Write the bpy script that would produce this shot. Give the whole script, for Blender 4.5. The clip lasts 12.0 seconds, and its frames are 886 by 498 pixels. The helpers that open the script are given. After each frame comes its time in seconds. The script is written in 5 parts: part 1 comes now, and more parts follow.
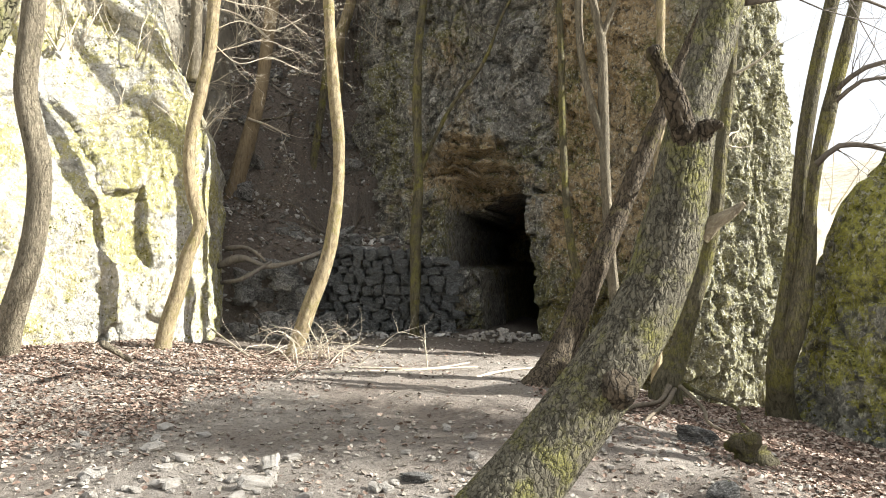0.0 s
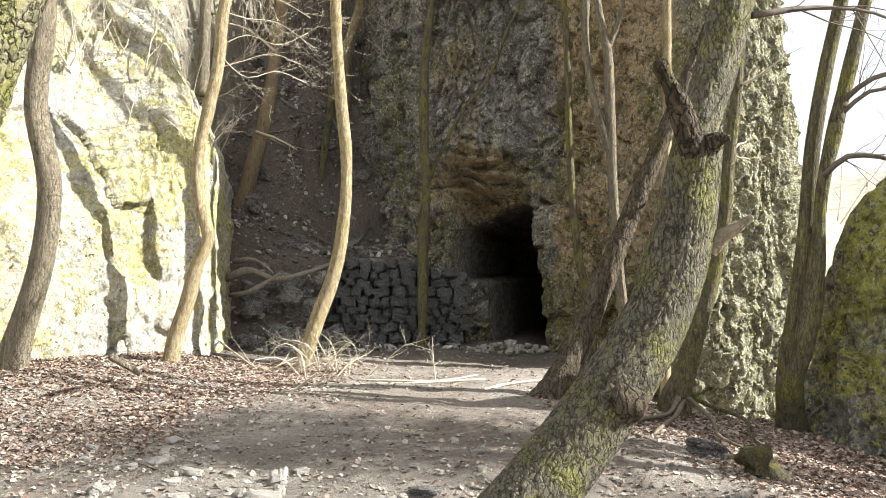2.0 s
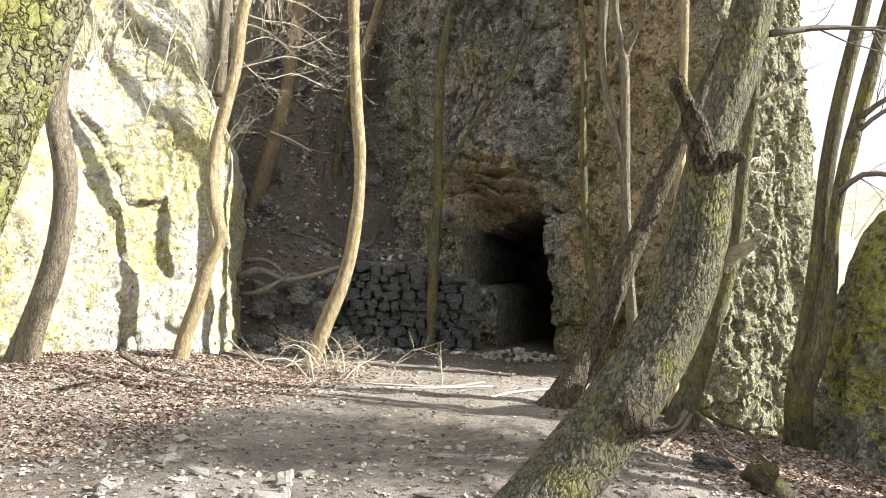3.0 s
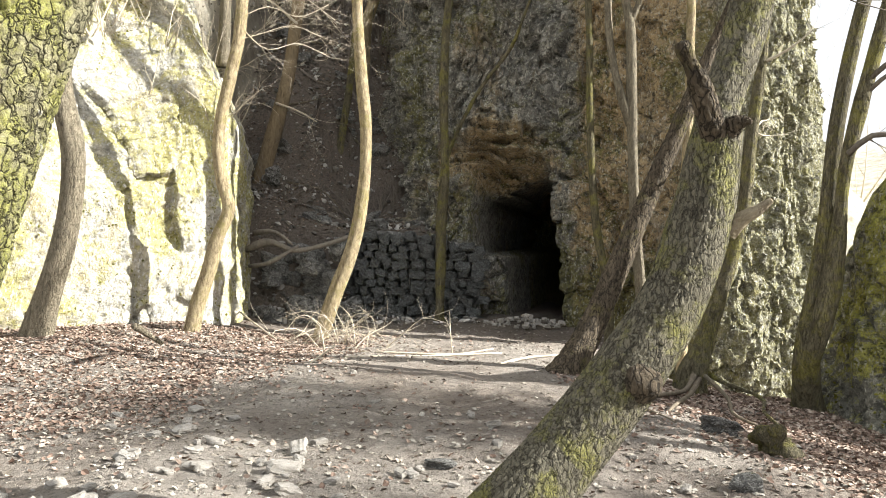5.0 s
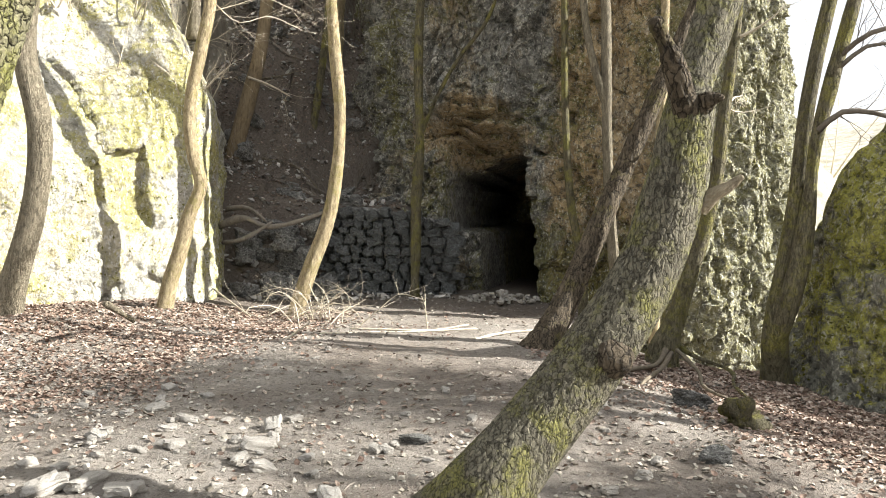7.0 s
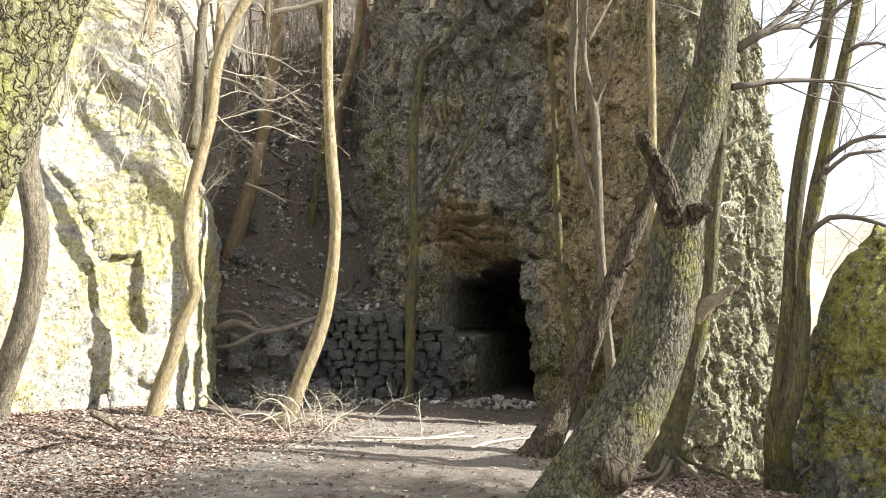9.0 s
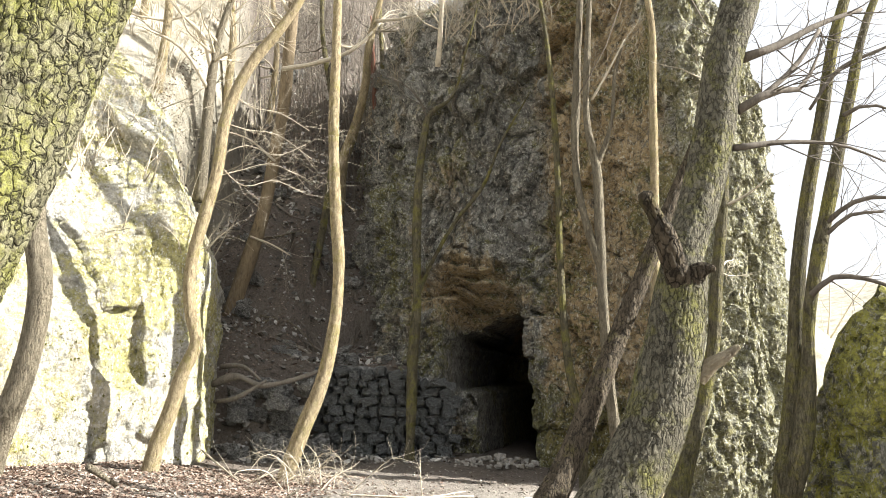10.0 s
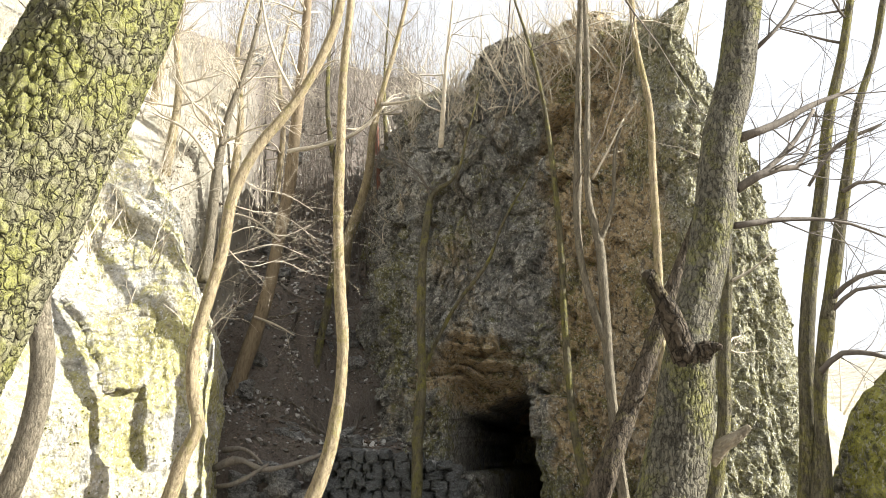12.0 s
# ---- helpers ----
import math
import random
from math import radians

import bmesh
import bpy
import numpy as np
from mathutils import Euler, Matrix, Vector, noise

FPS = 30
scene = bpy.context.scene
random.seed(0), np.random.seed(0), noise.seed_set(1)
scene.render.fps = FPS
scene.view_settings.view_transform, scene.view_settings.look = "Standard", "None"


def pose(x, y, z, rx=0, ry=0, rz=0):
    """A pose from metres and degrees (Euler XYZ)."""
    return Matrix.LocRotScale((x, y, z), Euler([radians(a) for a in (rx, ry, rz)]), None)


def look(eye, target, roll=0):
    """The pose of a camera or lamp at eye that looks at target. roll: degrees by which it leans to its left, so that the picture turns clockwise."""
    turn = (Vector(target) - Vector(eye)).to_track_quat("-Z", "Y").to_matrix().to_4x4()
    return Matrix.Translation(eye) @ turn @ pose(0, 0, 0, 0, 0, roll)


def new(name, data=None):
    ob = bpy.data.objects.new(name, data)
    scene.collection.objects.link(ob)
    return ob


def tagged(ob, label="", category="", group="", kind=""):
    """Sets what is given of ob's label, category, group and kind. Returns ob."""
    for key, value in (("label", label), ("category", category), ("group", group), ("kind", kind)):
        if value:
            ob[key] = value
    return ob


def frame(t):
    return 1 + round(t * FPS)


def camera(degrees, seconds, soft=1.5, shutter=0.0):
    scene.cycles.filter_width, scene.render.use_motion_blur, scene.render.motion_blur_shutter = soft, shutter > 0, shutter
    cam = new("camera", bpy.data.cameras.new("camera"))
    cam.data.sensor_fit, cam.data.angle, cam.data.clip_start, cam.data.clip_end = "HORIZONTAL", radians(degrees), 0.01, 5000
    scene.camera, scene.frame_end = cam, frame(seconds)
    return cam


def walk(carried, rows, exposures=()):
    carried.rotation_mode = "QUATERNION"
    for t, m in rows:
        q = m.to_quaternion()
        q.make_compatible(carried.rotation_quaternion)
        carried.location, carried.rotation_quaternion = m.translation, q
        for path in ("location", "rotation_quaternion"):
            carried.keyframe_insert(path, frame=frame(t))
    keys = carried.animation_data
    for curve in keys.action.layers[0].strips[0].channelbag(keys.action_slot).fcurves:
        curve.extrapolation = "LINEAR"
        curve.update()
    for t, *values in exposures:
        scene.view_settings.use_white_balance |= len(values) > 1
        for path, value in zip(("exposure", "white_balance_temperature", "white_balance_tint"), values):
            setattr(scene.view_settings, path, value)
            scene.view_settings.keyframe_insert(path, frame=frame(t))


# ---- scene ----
# ---------------------------------------------------------------- camera
cam = camera(59.58, 12.0, soft=0.7)
PATH = [
    (0.0, look((-0.0006, 0.0001, 1.5017), (0.2788, 9.9957, 1.6046), 0.55)),
    (0.5, look((-0.0069, -0.0045, 1.5049), (0.2482, 9.9916, 1.6115), 0.77)),
    (1.0, look((-0.0049, -0.0033, 1.5101), (0.2152, 9.9934, 1.6418), 0.28)),
    (1.5, look((-0.0078, 0.0002, 1.5130), (0.2040, 9.9963, 1.6952), 0.55)),
    (2.0, look((-0.0032, -0.0058, 1.5166), (0.1812, 9.9896, 1.7602), 0.35)),
    (2.5, look((0.0003, -0.0125, 1.5245), (0.1361, 9.9831, 1.7878), 0.69)),
    (3.0, look((-0.0110, -0.0259, 1.5416), (0.0373, 9.9697, 1.8359), 2.01)),
    (3.2, look((-0.0112, -0.0280, 1.5430), (-0.0720, 9.9680, 1.8580), 2.60)),
    (4.8, look((-0.0108, -0.0480, 1.5520), (-0.0810, 9.9500, 1.5080), 1.25)),
    (5.0, look((-0.0107, -0.0484, 1.5517), (-0.0517, 9.9508, 1.4280), 1.05)),
    (5.5, look((-0.0070, -0.0438, 1.5454), (0.0203, 9.9510, 1.2254), 1.00)),
    (6.0, look((-0.0003, -0.0335, 1.5440), (0.1695, 9.9553, 1.1019), 0.72)),
    (6.5, look((-0.0026, -0.0395, 1.5473), (0.2319, 9.9473, 1.0915), 0.98)),
    (6.7, look((-0.0020, -0.0395, 1.5500), (0.2540, 9.9473, 1.0930), 0.98)),
    (8.3, look((0.0086, -0.0364, 1.5850), (0.3330, 9.9550, 1.8290), 0.74)),
    (8.5, look((0.0088, -0.0364, 1.5885), (0.3405, 9.9493, 2.0074), 0.64)),
    (9.0, look((0.0079, -0.0360, 1.5961), (0.3285, 9.9200, 2.4765), 0.76)),
    (9.5, look((0.0052, -0.0401, 1.6021), (0.3005, 9.8753, 2.8663), 0.63)),
    (10.0, look((0.0032, -0.0426, 1.6030), (0.2728, 9.8282, 3.1825), 1.43)),
    (10.5, look((0.0061, -0.0451, 1.6041), (0.2219, 9.7669, 3.5220), 1.28)),
    (11.0, look((0.0074, -0.0451, 1.6052), (0.1822, 9.7211, 3.7476), 1.58)),
    (11.5, look((0.0058, -0.0444, 1.6084), (0.1985, 9.6950, 3.8684), 1.59)),
    (12.0, look((0.0064, -0.0480, 1.6157), (0.1943, 9.6174, 4.1739), 0.98)),
]

EXPOSURES = [(0.0, 1.58), (12.0, 1.58)]
walk(cam, PATH, EXPOSURES)

# ---------------------------------------------------------------- light
SUN_AZ, SUN_EL = 97.0, 31.0      # degrees clockwise from +y, and above the horizon
world = bpy.data.worlds.new("sky")
scene.world = world
world.use_nodes = True
wn = world.node_tree
sky = wn.nodes.new("ShaderNodeTexSky")
sky.sky_type, sky.sun_disc = "NISHITA", False
sky.sun_elevation, sky.sun_rotation = radians(SUN_EL), radians(SUN_AZ)
sky.dust_density, sky.air_density = 4.0, 1.0
back = wn.nodes["Background"]
haze = wn.nodes.new("ShaderNodeMix")
haze.data_type = "RGBA"
haze.inputs[0].default_value = 0.80
haze.inputs[7].default_value = (7.6, 7.75, 7.95, 1)
wn.links.new(sky.outputs["Color"], haze.inputs[6])
wn.links.new(haze.outputs[2], back.inputs["Color"])
back.inputs["Strength"].default_value = 0.055

sun = new("sun", bpy.data.lights.new("sun", "SUN"))
sun.data.energy, sun.data.angle, sun.data.color = 5.0, radians(0.6), (1.0, 0.98, 0.93)
sun_way = Vector((math.sin(radians(SUN_AZ)) * math.cos(radians(SUN_EL)), math.cos(radians(SUN_AZ)) * math.cos(radians(SUN_EL)), math.sin(radians(SUN_EL))))
sun.matrix_world = look(sun_way * 60, (0, 0, 0))


# ---------------------------------------------------------------- noise and mesh helpers
def hashed(i, j, k, seed):
    n = (i.astype(np.int64) * 374761393 + j.astype(np.int64) * 668265263 + k.astype(np.int64) * 2147483647 + seed * 974634777) & 0xFFFFFFFF
    n = ((n ^ (n >> 13)) * 1274126177) & 0xFFFFFFFF
    n = ((n ^ (n >> 16)) * 2246822519) & 0xFFFFFFFF
    return ((n ^ (n >> 15)) & 0xFFFFFF) / float(0xFFFFFF)


def smooth_noise(p, seed=0):
    """Value noise between -1 and 1 at rows of points."""
    c = np.floor(p).astype(np.int64)
    f = p - c
    f = f * f * f * (f * (f * 6 - 15) + 10)
    out = np.zeros(len(p))
    for a in (0, 1):
        for b in (0, 1):
            for d in (0, 1):
                w = (f[:, 0] if a else 1 - f[:, 0]) * (f[:, 1] if b else 1 - f[:, 1]) * (f[:, 2] if d else 1 - f[:, 2])
                out += w * hashed(c[:, 0] + a, c[:, 1] + b, c[:, 2] + d, seed)
    return out * 2 - 1


def fbm(p, size, octaves=4, seed=0, gain=0.5):
    out, amp, q = np.zeros(len(p)), 1.0, np.asarray(p, float) / size
    for o in range(octaves):
        out += amp * smooth_noise(q + 17.3 * o, seed + o)
        q, amp = q * 2.03, amp * gain
    return out


def chips(p, size, seed=0, tilt=1.0):
    """Broken facets: each cell is a tilted plane of its own. Returns the height and the distance to the nearest joint, both about 0 to 1."""
    q = np.asarray(p, float) / size
    c = np.floor(q).astype(np.int64)
    best, second = np.full(len(q), 9.0), np.full(len(q), 9.0)
    height = np.zeros(len(q))
    for a in (-1, 0, 1):
        for b in (-1, 0, 1):
            for d in (-1, 0, 1):
                i, j, k = c[:, 0] + a, c[:, 1] + b, c[:, 2] + d
                h = [hashed(i, j, k, seed + s) for s in range(6)]
                off = q - np.stack([i + h[0], j + h[1], k + h[2]], 1)
                dist = (off ** 2).sum(1)
                tall = h[3] + tilt * (off[:, 0] * (h[4] - 0.5) + off[:, 2] * (h[5] - 0.5) + off[:, 1] * (h[3] - 0.5))
                near = dist < best
                second = np.where(near, best, np.minimum(second, dist))
                height = np.where(near, tall, height)
                best = np.where(near, dist, best)
    return height, np.sqrt(second) - np.sqrt(best)


def step(a, b, x):
    t = np.clip((np.asarray(x, float) - a) / (b - a), 0, 1)
    return t * t * (3 - 2 * t)


def mesh_of(name, verts, faces, material, smooth=True):
    me = bpy.data.meshes.new(name)
    verts = np.asarray(verts, np.float32)
    faces = np.asarray(faces, np.int32)
    n, k = faces.shape
    me.vertices.add(len(verts))
    me.vertices.foreach_set("co", verts.ravel())
    me.loops.add(n * k)
    me.loops.foreach_set("vertex_index", faces.ravel())
    me.polygons.add(n)
    me.polygons.foreach_set("loop_start", np.arange(0, n * k, k, dtype=np.int32))
    me.polygons.foreach_set("use_smooth", np.full(n, smooth))
    me.update(calc_edges=True)
    me.validate()
    me.materials.append(material)
    return me


def part(name, me, parent, label=""):
    ob = new(name, me)
    ob.parent = parent
    return tagged(ob, label) if label else ob


def thing(name, label, category, group="", at=(0, 0, 0)):
    ob = new(name)
    ob.location = at
    ob.empty_display_size = 0.1
    return tagged(ob, label, category, group)


def grid_faces(rows, cols, closed=False, flip=False):
    r = np.arange(rows - 1)[:, None]
    c = np.arange(cols if closed else cols - 1)[None]
    c2 = (c + 1) % cols
    a, b, d, e = r * cols + c, r * cols + c2, (r + 1) * cols + c2, (r + 1) * cols + c
    q = np.stack([a, b, d, e], -1).reshape(-1, 4)
    return q[:, ::-1] if flip else q


def spline(points, n):
    """n points along a smooth curve through the given ones, evenly in arc length; where each lies between 0 and 1; the length."""
    p = np.asarray(points, float)
    t = np.r_[0, np.cumsum(np.maximum(np.linalg.norm(np.diff(p[:, :3], axis=0), axis=1), 1e-6))]
    m = np.gradient(p, t, axis=0)
    out = []
    for i in range(len(p) - 1):
        h = t[i + 1] - t[i]
        u = np.linspace(0, 1, 24, endpoint=False)[:, None]
        out.append((2 * u ** 3 - 3 * u ** 2 + 1) * p[i] + (u ** 3 - 2 * u ** 2 + u) * h * m[i] + (3 * u ** 2 - 2 * u ** 3) * p[i + 1] + (u ** 3 - u ** 2) * h * m[i + 1])
    fine = np.vstack(out + [p[-1:]])
    gone = np.r_[0, np.cumsum(np.linalg.norm(np.diff(fine[:, :3], axis=0), axis=1))]
    want = np.linspace(0, gone[-1], n)
    return np.stack([np.interp(want, gone, fine[:, k]) for k in range(fine.shape[1])], 1), want / max(gone[-1], 1e-9), gone[-1]


def rings_along(curve):
    """Two side vectors for each point of a curve, turning as little as possible."""
    way = np.gradient(curve, axis=0)
    way /= np.linalg.norm(way, axis=1)[:, None] + 1e-12
    side = np.cross(way[0], (0.31, 0.9, 0.29))
    sides = []
    for w in way:
        side = side - w * (side @ w)
        side = side / (np.linalg.norm(side) + 1e-12)
        sides.append(side)
    sides = np.array(sides)
    return sides, np.cross(way, sides), way


def tube(points, radii, around=10, along=None, rough=0.0, seed=0, bark=None):
    """A limb: a curve through the points, with radii in the same order; a fourth column is not needed."""
    pts = np.column_stack([np.asarray(points, float), np.asarray(radii, float)])
    length = np.linalg.norm(np.diff(pts[:, :3], axis=0), axis=1).sum()
    n = along or max(3, int(length / 0.12))
    c, s, total = spline(pts, n)
    curve, r = c[:, :3], np.maximum(c[:, 3], 0.0012)
    a, b, _ = rings_along(curve)
    ang = np.linspace(0, 2 * np.pi, around, endpoint=False)
    out = np.cos(ang)[None, :, None] * a[:, None] + np.sin(ang)[None, :, None] * b[:, None]
    v = curve[:, None] + out * r[:, None, None]
    if rough:
        f = v.reshape(-1, 3)
        d = fbm(f / np.array([1, 1, 2.5]), 3.0 * max(r.max(), 0.02), 3, seed)
        v = v + out * (rough * r[:, None] * d.reshape(n, around))[:, :, None]
    if bark is not None:
        m = np.stack([np.repeat(ang[None], n, 0).ravel(), np.repeat((s * total)[:, None], around, 1).ravel(), np.repeat(r[:, None], around, 1).ravel()], 1)
        v = v + out * bark(m, v.reshape(-1, 3)).reshape(n, around)[:, :, None]
    v = v.reshape(-1, 3)
    faces = grid_faces(n, around, closed=True, flip=False)
    # end caps as fans folded into quads
    k = len(v)
    v = np.vstack([v, curve[0] - 0.0 * a[0], curve[-1] + 0.3 * r[-1] * np.cross(a[-1], b[-1])])
    i = np.arange(around)
    j = (i + 1) % around
    top = (n - 1) * around
    caps = np.vstack([np.stack([j, i, np.full(around, k), np.full(around, k)], 1), np.stack([top + i, top + j, np.full(around, k + 1), np.full(around, k + 1)], 1)])
    return v, faces, caps


class Limbs:
    """Gathers limbs into one mesh."""

    def __init__(self):
        self.v, self.f, self.t, self.n = [], [], [], 0

    def add(self, v, f, caps=None):
        self.v.append(v)
        self.f.append(np.asarray(f) + self.n)
        if caps is not None:
            self.t.append(caps[:, :3] + self.n)
        self.n += len(v)

    def tube(self, *args, **kw):
        self.add(*tube(*args, **kw))

    def mesh(self, name, material, smooth=True):
        v = np.vstack(self.v).astype(np.float32)
        q = np.vstack(self.f).astype(np.int32)
        t = np.vstack(self.t).astype(np.int32) if self.t else np.zeros((0, 3), np.int32)
        me = bpy.data.meshes.new(name)
        me.vertices.add(len(v))
        me.vertices.foreach_set("co", v.ravel())
        me.loops.add(q.size + t.size)
        me.loops.foreach_set("vertex_index", np.r_[q.ravel(), t.ravel()])
        me.polygons.add(len(q) + len(t))
        me.polygons.foreach_set("loop_start", np.r_[np.arange(0, q.size, 4), q.size + np.arange(0, t.size, 3)].astype(np.int32))
        me.polygons.foreach_set("use_smooth", np.full(len(q) + len(t), smooth))
        me.update(calc_edges=True)
        me.validate()
        me.materials.append(material)
        return me


# ---------------------------------------------------------------- materials
class Nodes:
    def __init__(self, name):
        self.m = bpy.data.materials.new(name)
        self.m.use_nodes = True
        self.t = self.m.node_tree
        self.out = self.t.nodes["Principled BSDF"]
        self.place = self.add("ShaderNodeTexCoord").outputs["Object"]

    def add(self, kind, **values):
        n = self.t.nodes.new(kind)
        for key, value in values.items():
            if hasattr(n, key):
                setattr(n, key, value)
        return n

    def link(self, a, b):
        self.t.links.new(a, b)

    def stretched(self, sx, sy, sz):
        n = self.add("ShaderNodeMapping")
        n.inputs["Scale"].default_value = (sx, sy, sz)
        self.link(self.place, n.inputs["Vector"])
        return n.outputs["Vector"]

    def noise(self, scale, detail=5, rough=0.6, vector=None, warp=0.0):
        n = self.add("ShaderNodeTexNoise")
        n.inputs["Scale"].default_value, n.inputs["Detail"].default_value, n.inputs["Roughness"].default_value = scale, detail, rough
        n.inputs["Distortion"].default_value = warp
        self.link(vector or self.place, n.inputs["Vector"])
        return n.outputs["Fac"]

    def cells(self, scale, feature="F1", vector=None):
        n = self.add("ShaderNodeTexVoronoi", feature=feature)
        n.inputs["Scale"].default_value = scale
        self.link(vector or self.place, n.inputs["Vector"])
        return n

    def ramp(self, fac, *stops):
        n = self.add("ShaderNodeValToRGB")
        e = n.color_ramp.elements
        while len(e) < len(stops):
            e.new(0.5)
        for el, (pos, col) in zip(e, stops):
            el.position = pos
            el.color = (col, col, col, 1) if isinstance(col, (int, float)) else (*col, 1)
        self.link(fac, n.inputs["Fac"])
        return n.outputs["Color"]

    def mix(self, fac, a, b, kind="MIX"):
        n = self.add("ShaderNodeMix", data_type="RGBA", blend_type=kind)
        for key, value in ((0, fac), (6, a), (7, b)):
            if isinstance(value, (int, float)):
                n.inputs[key].default_value = value
            elif isinstance(value, tuple):
                n.inputs[key].default_value = (*value, 1)
            else:
                self.link(value, n.inputs[key])
        return n.outputs[2]

    def maths(self, op, a, b=0.0, clamp=False):
        n = self.add("ShaderNodeMath", operation=op, use_clamp=clamp)
        for key, value in ((0, a), (1, b)):
            if isinstance(value, (int, float)):
                n.inputs[key].default_value = value
            else:
                self.link(value, n.inputs[key])
        return n.outputs[0]

    def up(self):
        """How far the surface faces upwards, -1 to 1."""
        g = self.add("ShaderNodeNewGeometry")
        s = self.add("ShaderNodeSeparateXYZ")
        self.link(g.outputs["Normal"], s.inputs[0])
        return s.outputs["Z"]

    def side(self):
        g = self.add("ShaderNodeNewGeometry")
        s = self.add("ShaderNodeSeparateXYZ")
        self.link(g.outputs["Normal"], s.inputs[0])
        return s.outputs["X"]

    def random(self, kind="object"):
        if kind == "object":
            return self.add("ShaderNodeObjectInfo").outputs["Random"]
        return self.add("ShaderNodeNewGeometry").outputs["Random Per Island"]

    def finish(self, colour, rough=0.9, height=None, relief=0.02, strength=0.6, spec=0.3):
        o = self.out
        if isinstance(colour, tuple):
            o.inputs["Base Color"].default_value = (*colour, 1)
        else:
            self.link(colour, o.inputs["Base Color"])
        if isinstance(rough, (int, float)):
            o.inputs["Roughness"].default_value = rough
        else:
            self.link(rough, o.inputs["Roughness"])
        o.inputs["Specular IOR Level"].default_value = spec
        if height is not None:
            b = self.add("ShaderNodeBump")
            b.inputs["Distance"].default_value, b.inputs["Strength"].default_value = relief, strength
            self.link(height, b.inputs["Height"])
            self.link(b.outputs["Normal"], o.inputs["Normal"])
        return self.m


def limestone(name, pale, grey, ochre, moss, moss_cover, ochre_cover, stained=None, grit=1.0, greener=None, paler=None, speckle=1.0):
    """Weathered limestone: pale broken faces, grey lichen, ochre staining, moss on ledges and in patches."""
    n = Nodes(name)
    warp = n.add("ShaderNodeMix", data_type="VECTOR")
    wob = n.add("ShaderNodeTexNoise")
    wob.inputs["Scale"].default_value, wob.inputs["Detail"].default_value = 5.0, 4
    n.link(n.place, wob.inputs["Vector"])
    warp.inputs[0].default_value = 0.12
    n.link(n.place, warp.inputs[4])
    n.link(wob.outputs["Color"], warp.inputs[5])
    bent = warp.outputs[1]
    big = n.noise(0.45, 6, 0.6, warp=0.6)
    mid = n.noise(2.2, 8, 0.68, warp=0.8)
    fine = n.noise(13, 9, 0.8)
    speck = n.noise(50, 5, 0.75)
    blocks, shards = n.cells(8.0, vector=bent), n.cells(26.0, vector=bent)
    col = n.mix(n.ramp(mid, (0.36, 0), (0.60, 1)), pale, grey)
    col = n.mix(n.maths("MULTIPLY", n.ramp(shards.outputs["Color"], (0.25, 1), (0.75, 0)), 0.6), col, tuple(c * 0.45 for c in grey))
    col = n.mix(n.maths("MULTIPLY", n.ramp(blocks.outputs["Color"], (0.2, 1), (0.6, 0)), 0.65), col, tuple(c * 0.5 for c in grey))
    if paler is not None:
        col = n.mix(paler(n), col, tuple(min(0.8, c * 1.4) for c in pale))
    rust = n.noise(0.8, 6, 0.65, n.stretched(1, 1, 0.45), 1.0)
    if stained is not None:
        rust = n.maths("ADD", rust, stained(n))
    col = n.mix(n.ramp(rust, (0.62 - 0.25 * ochre_cover, 0), (0.78 - 0.25 * ochre_cover, 0.9)), col, n.mix(n.ramp(fine, (0.35, 0), (0.6, 1)), tuple(c * 0.7 for c in ochre), ochre))
    patch = n.maths("ADD", n.maths("MULTIPLY", big, 0.55), n.maths("MULTIPLY", n.noise(3.0, 9, 0.78), 0.6))
    patch = n.maths("ADD", patch, n.maths("MULTIPLY", n.up(), 0.06))
    if greener is not None:
        patch = n.maths("ADD", patch, greener(n))
    mossy = n.ramp(patch, (0.72 - 0.28 * moss_cover, 0), (0.78 - 0.28 * moss_cover, 1))
    tone = n.mix(n.ramp(fine, (0.35, 0), (0.65, 1)), tuple(c * 0.7 for c in moss), tuple(min(1, c * 2.0) for c in moss))
    col = n.mix(n.maths("MULTIPLY", mossy, n.ramp(speck, (0.30, 0.35), (0.55, 0.95))), col, tone)
    col = n.mix(n.ramp(fine, (0.38, 0.9 * speckle), (0.48, 0.0)), col, (0.055, 0.052, 0.045))
    col = n.mix(n.ramp(speck, (0.30, 0.6 * speckle), (0.46, 0)), col, (0.06, 0.055, 0.048))
    col = n.mix(n.ramp(n.noise(6.5, 7, 0.72, warp=0.5), (0.40, 0.75 * speckle), (0.485, 0)), col, (0.075, 0.072, 0.062))
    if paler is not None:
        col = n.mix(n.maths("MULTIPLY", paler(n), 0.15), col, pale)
    # pale flecks, painting sky light on small facets of the rock
    fleck = n.noise(24, 6, 0.75, n.stretched(1, 1, 0.6))
    col = n.mix(n.maths("MULTIPLY", n.ramp(fleck, (0.54, 0), (0.62, 1)), 0.75), col, tuple(min(0.8, c * 1.3) for c in pale))
    h = n.maths("ADD", n.maths("MULTIPLY", mid, 0.9), n.maths("MULTIPLY", fine, 0.75))
    h = n.maths("ADD", h, n.maths("MULTIPLY", fleck, 0.4))
    h = n.maths("ADD", h, n.maths("MULTIPLY", speck, 0.20))
    h = n.maths("SUBTRACT", h, n.maths("MULTIPLY", blocks.outputs["Distance"], 0.30))
    h = n.maths("SUBTRACT", h, n.maths("MULTIPLY", shards.outputs["Distance"], 0.22))
    return n.finish(col, 0.92, h, 0.11 * grit, 1.0, 0.2)


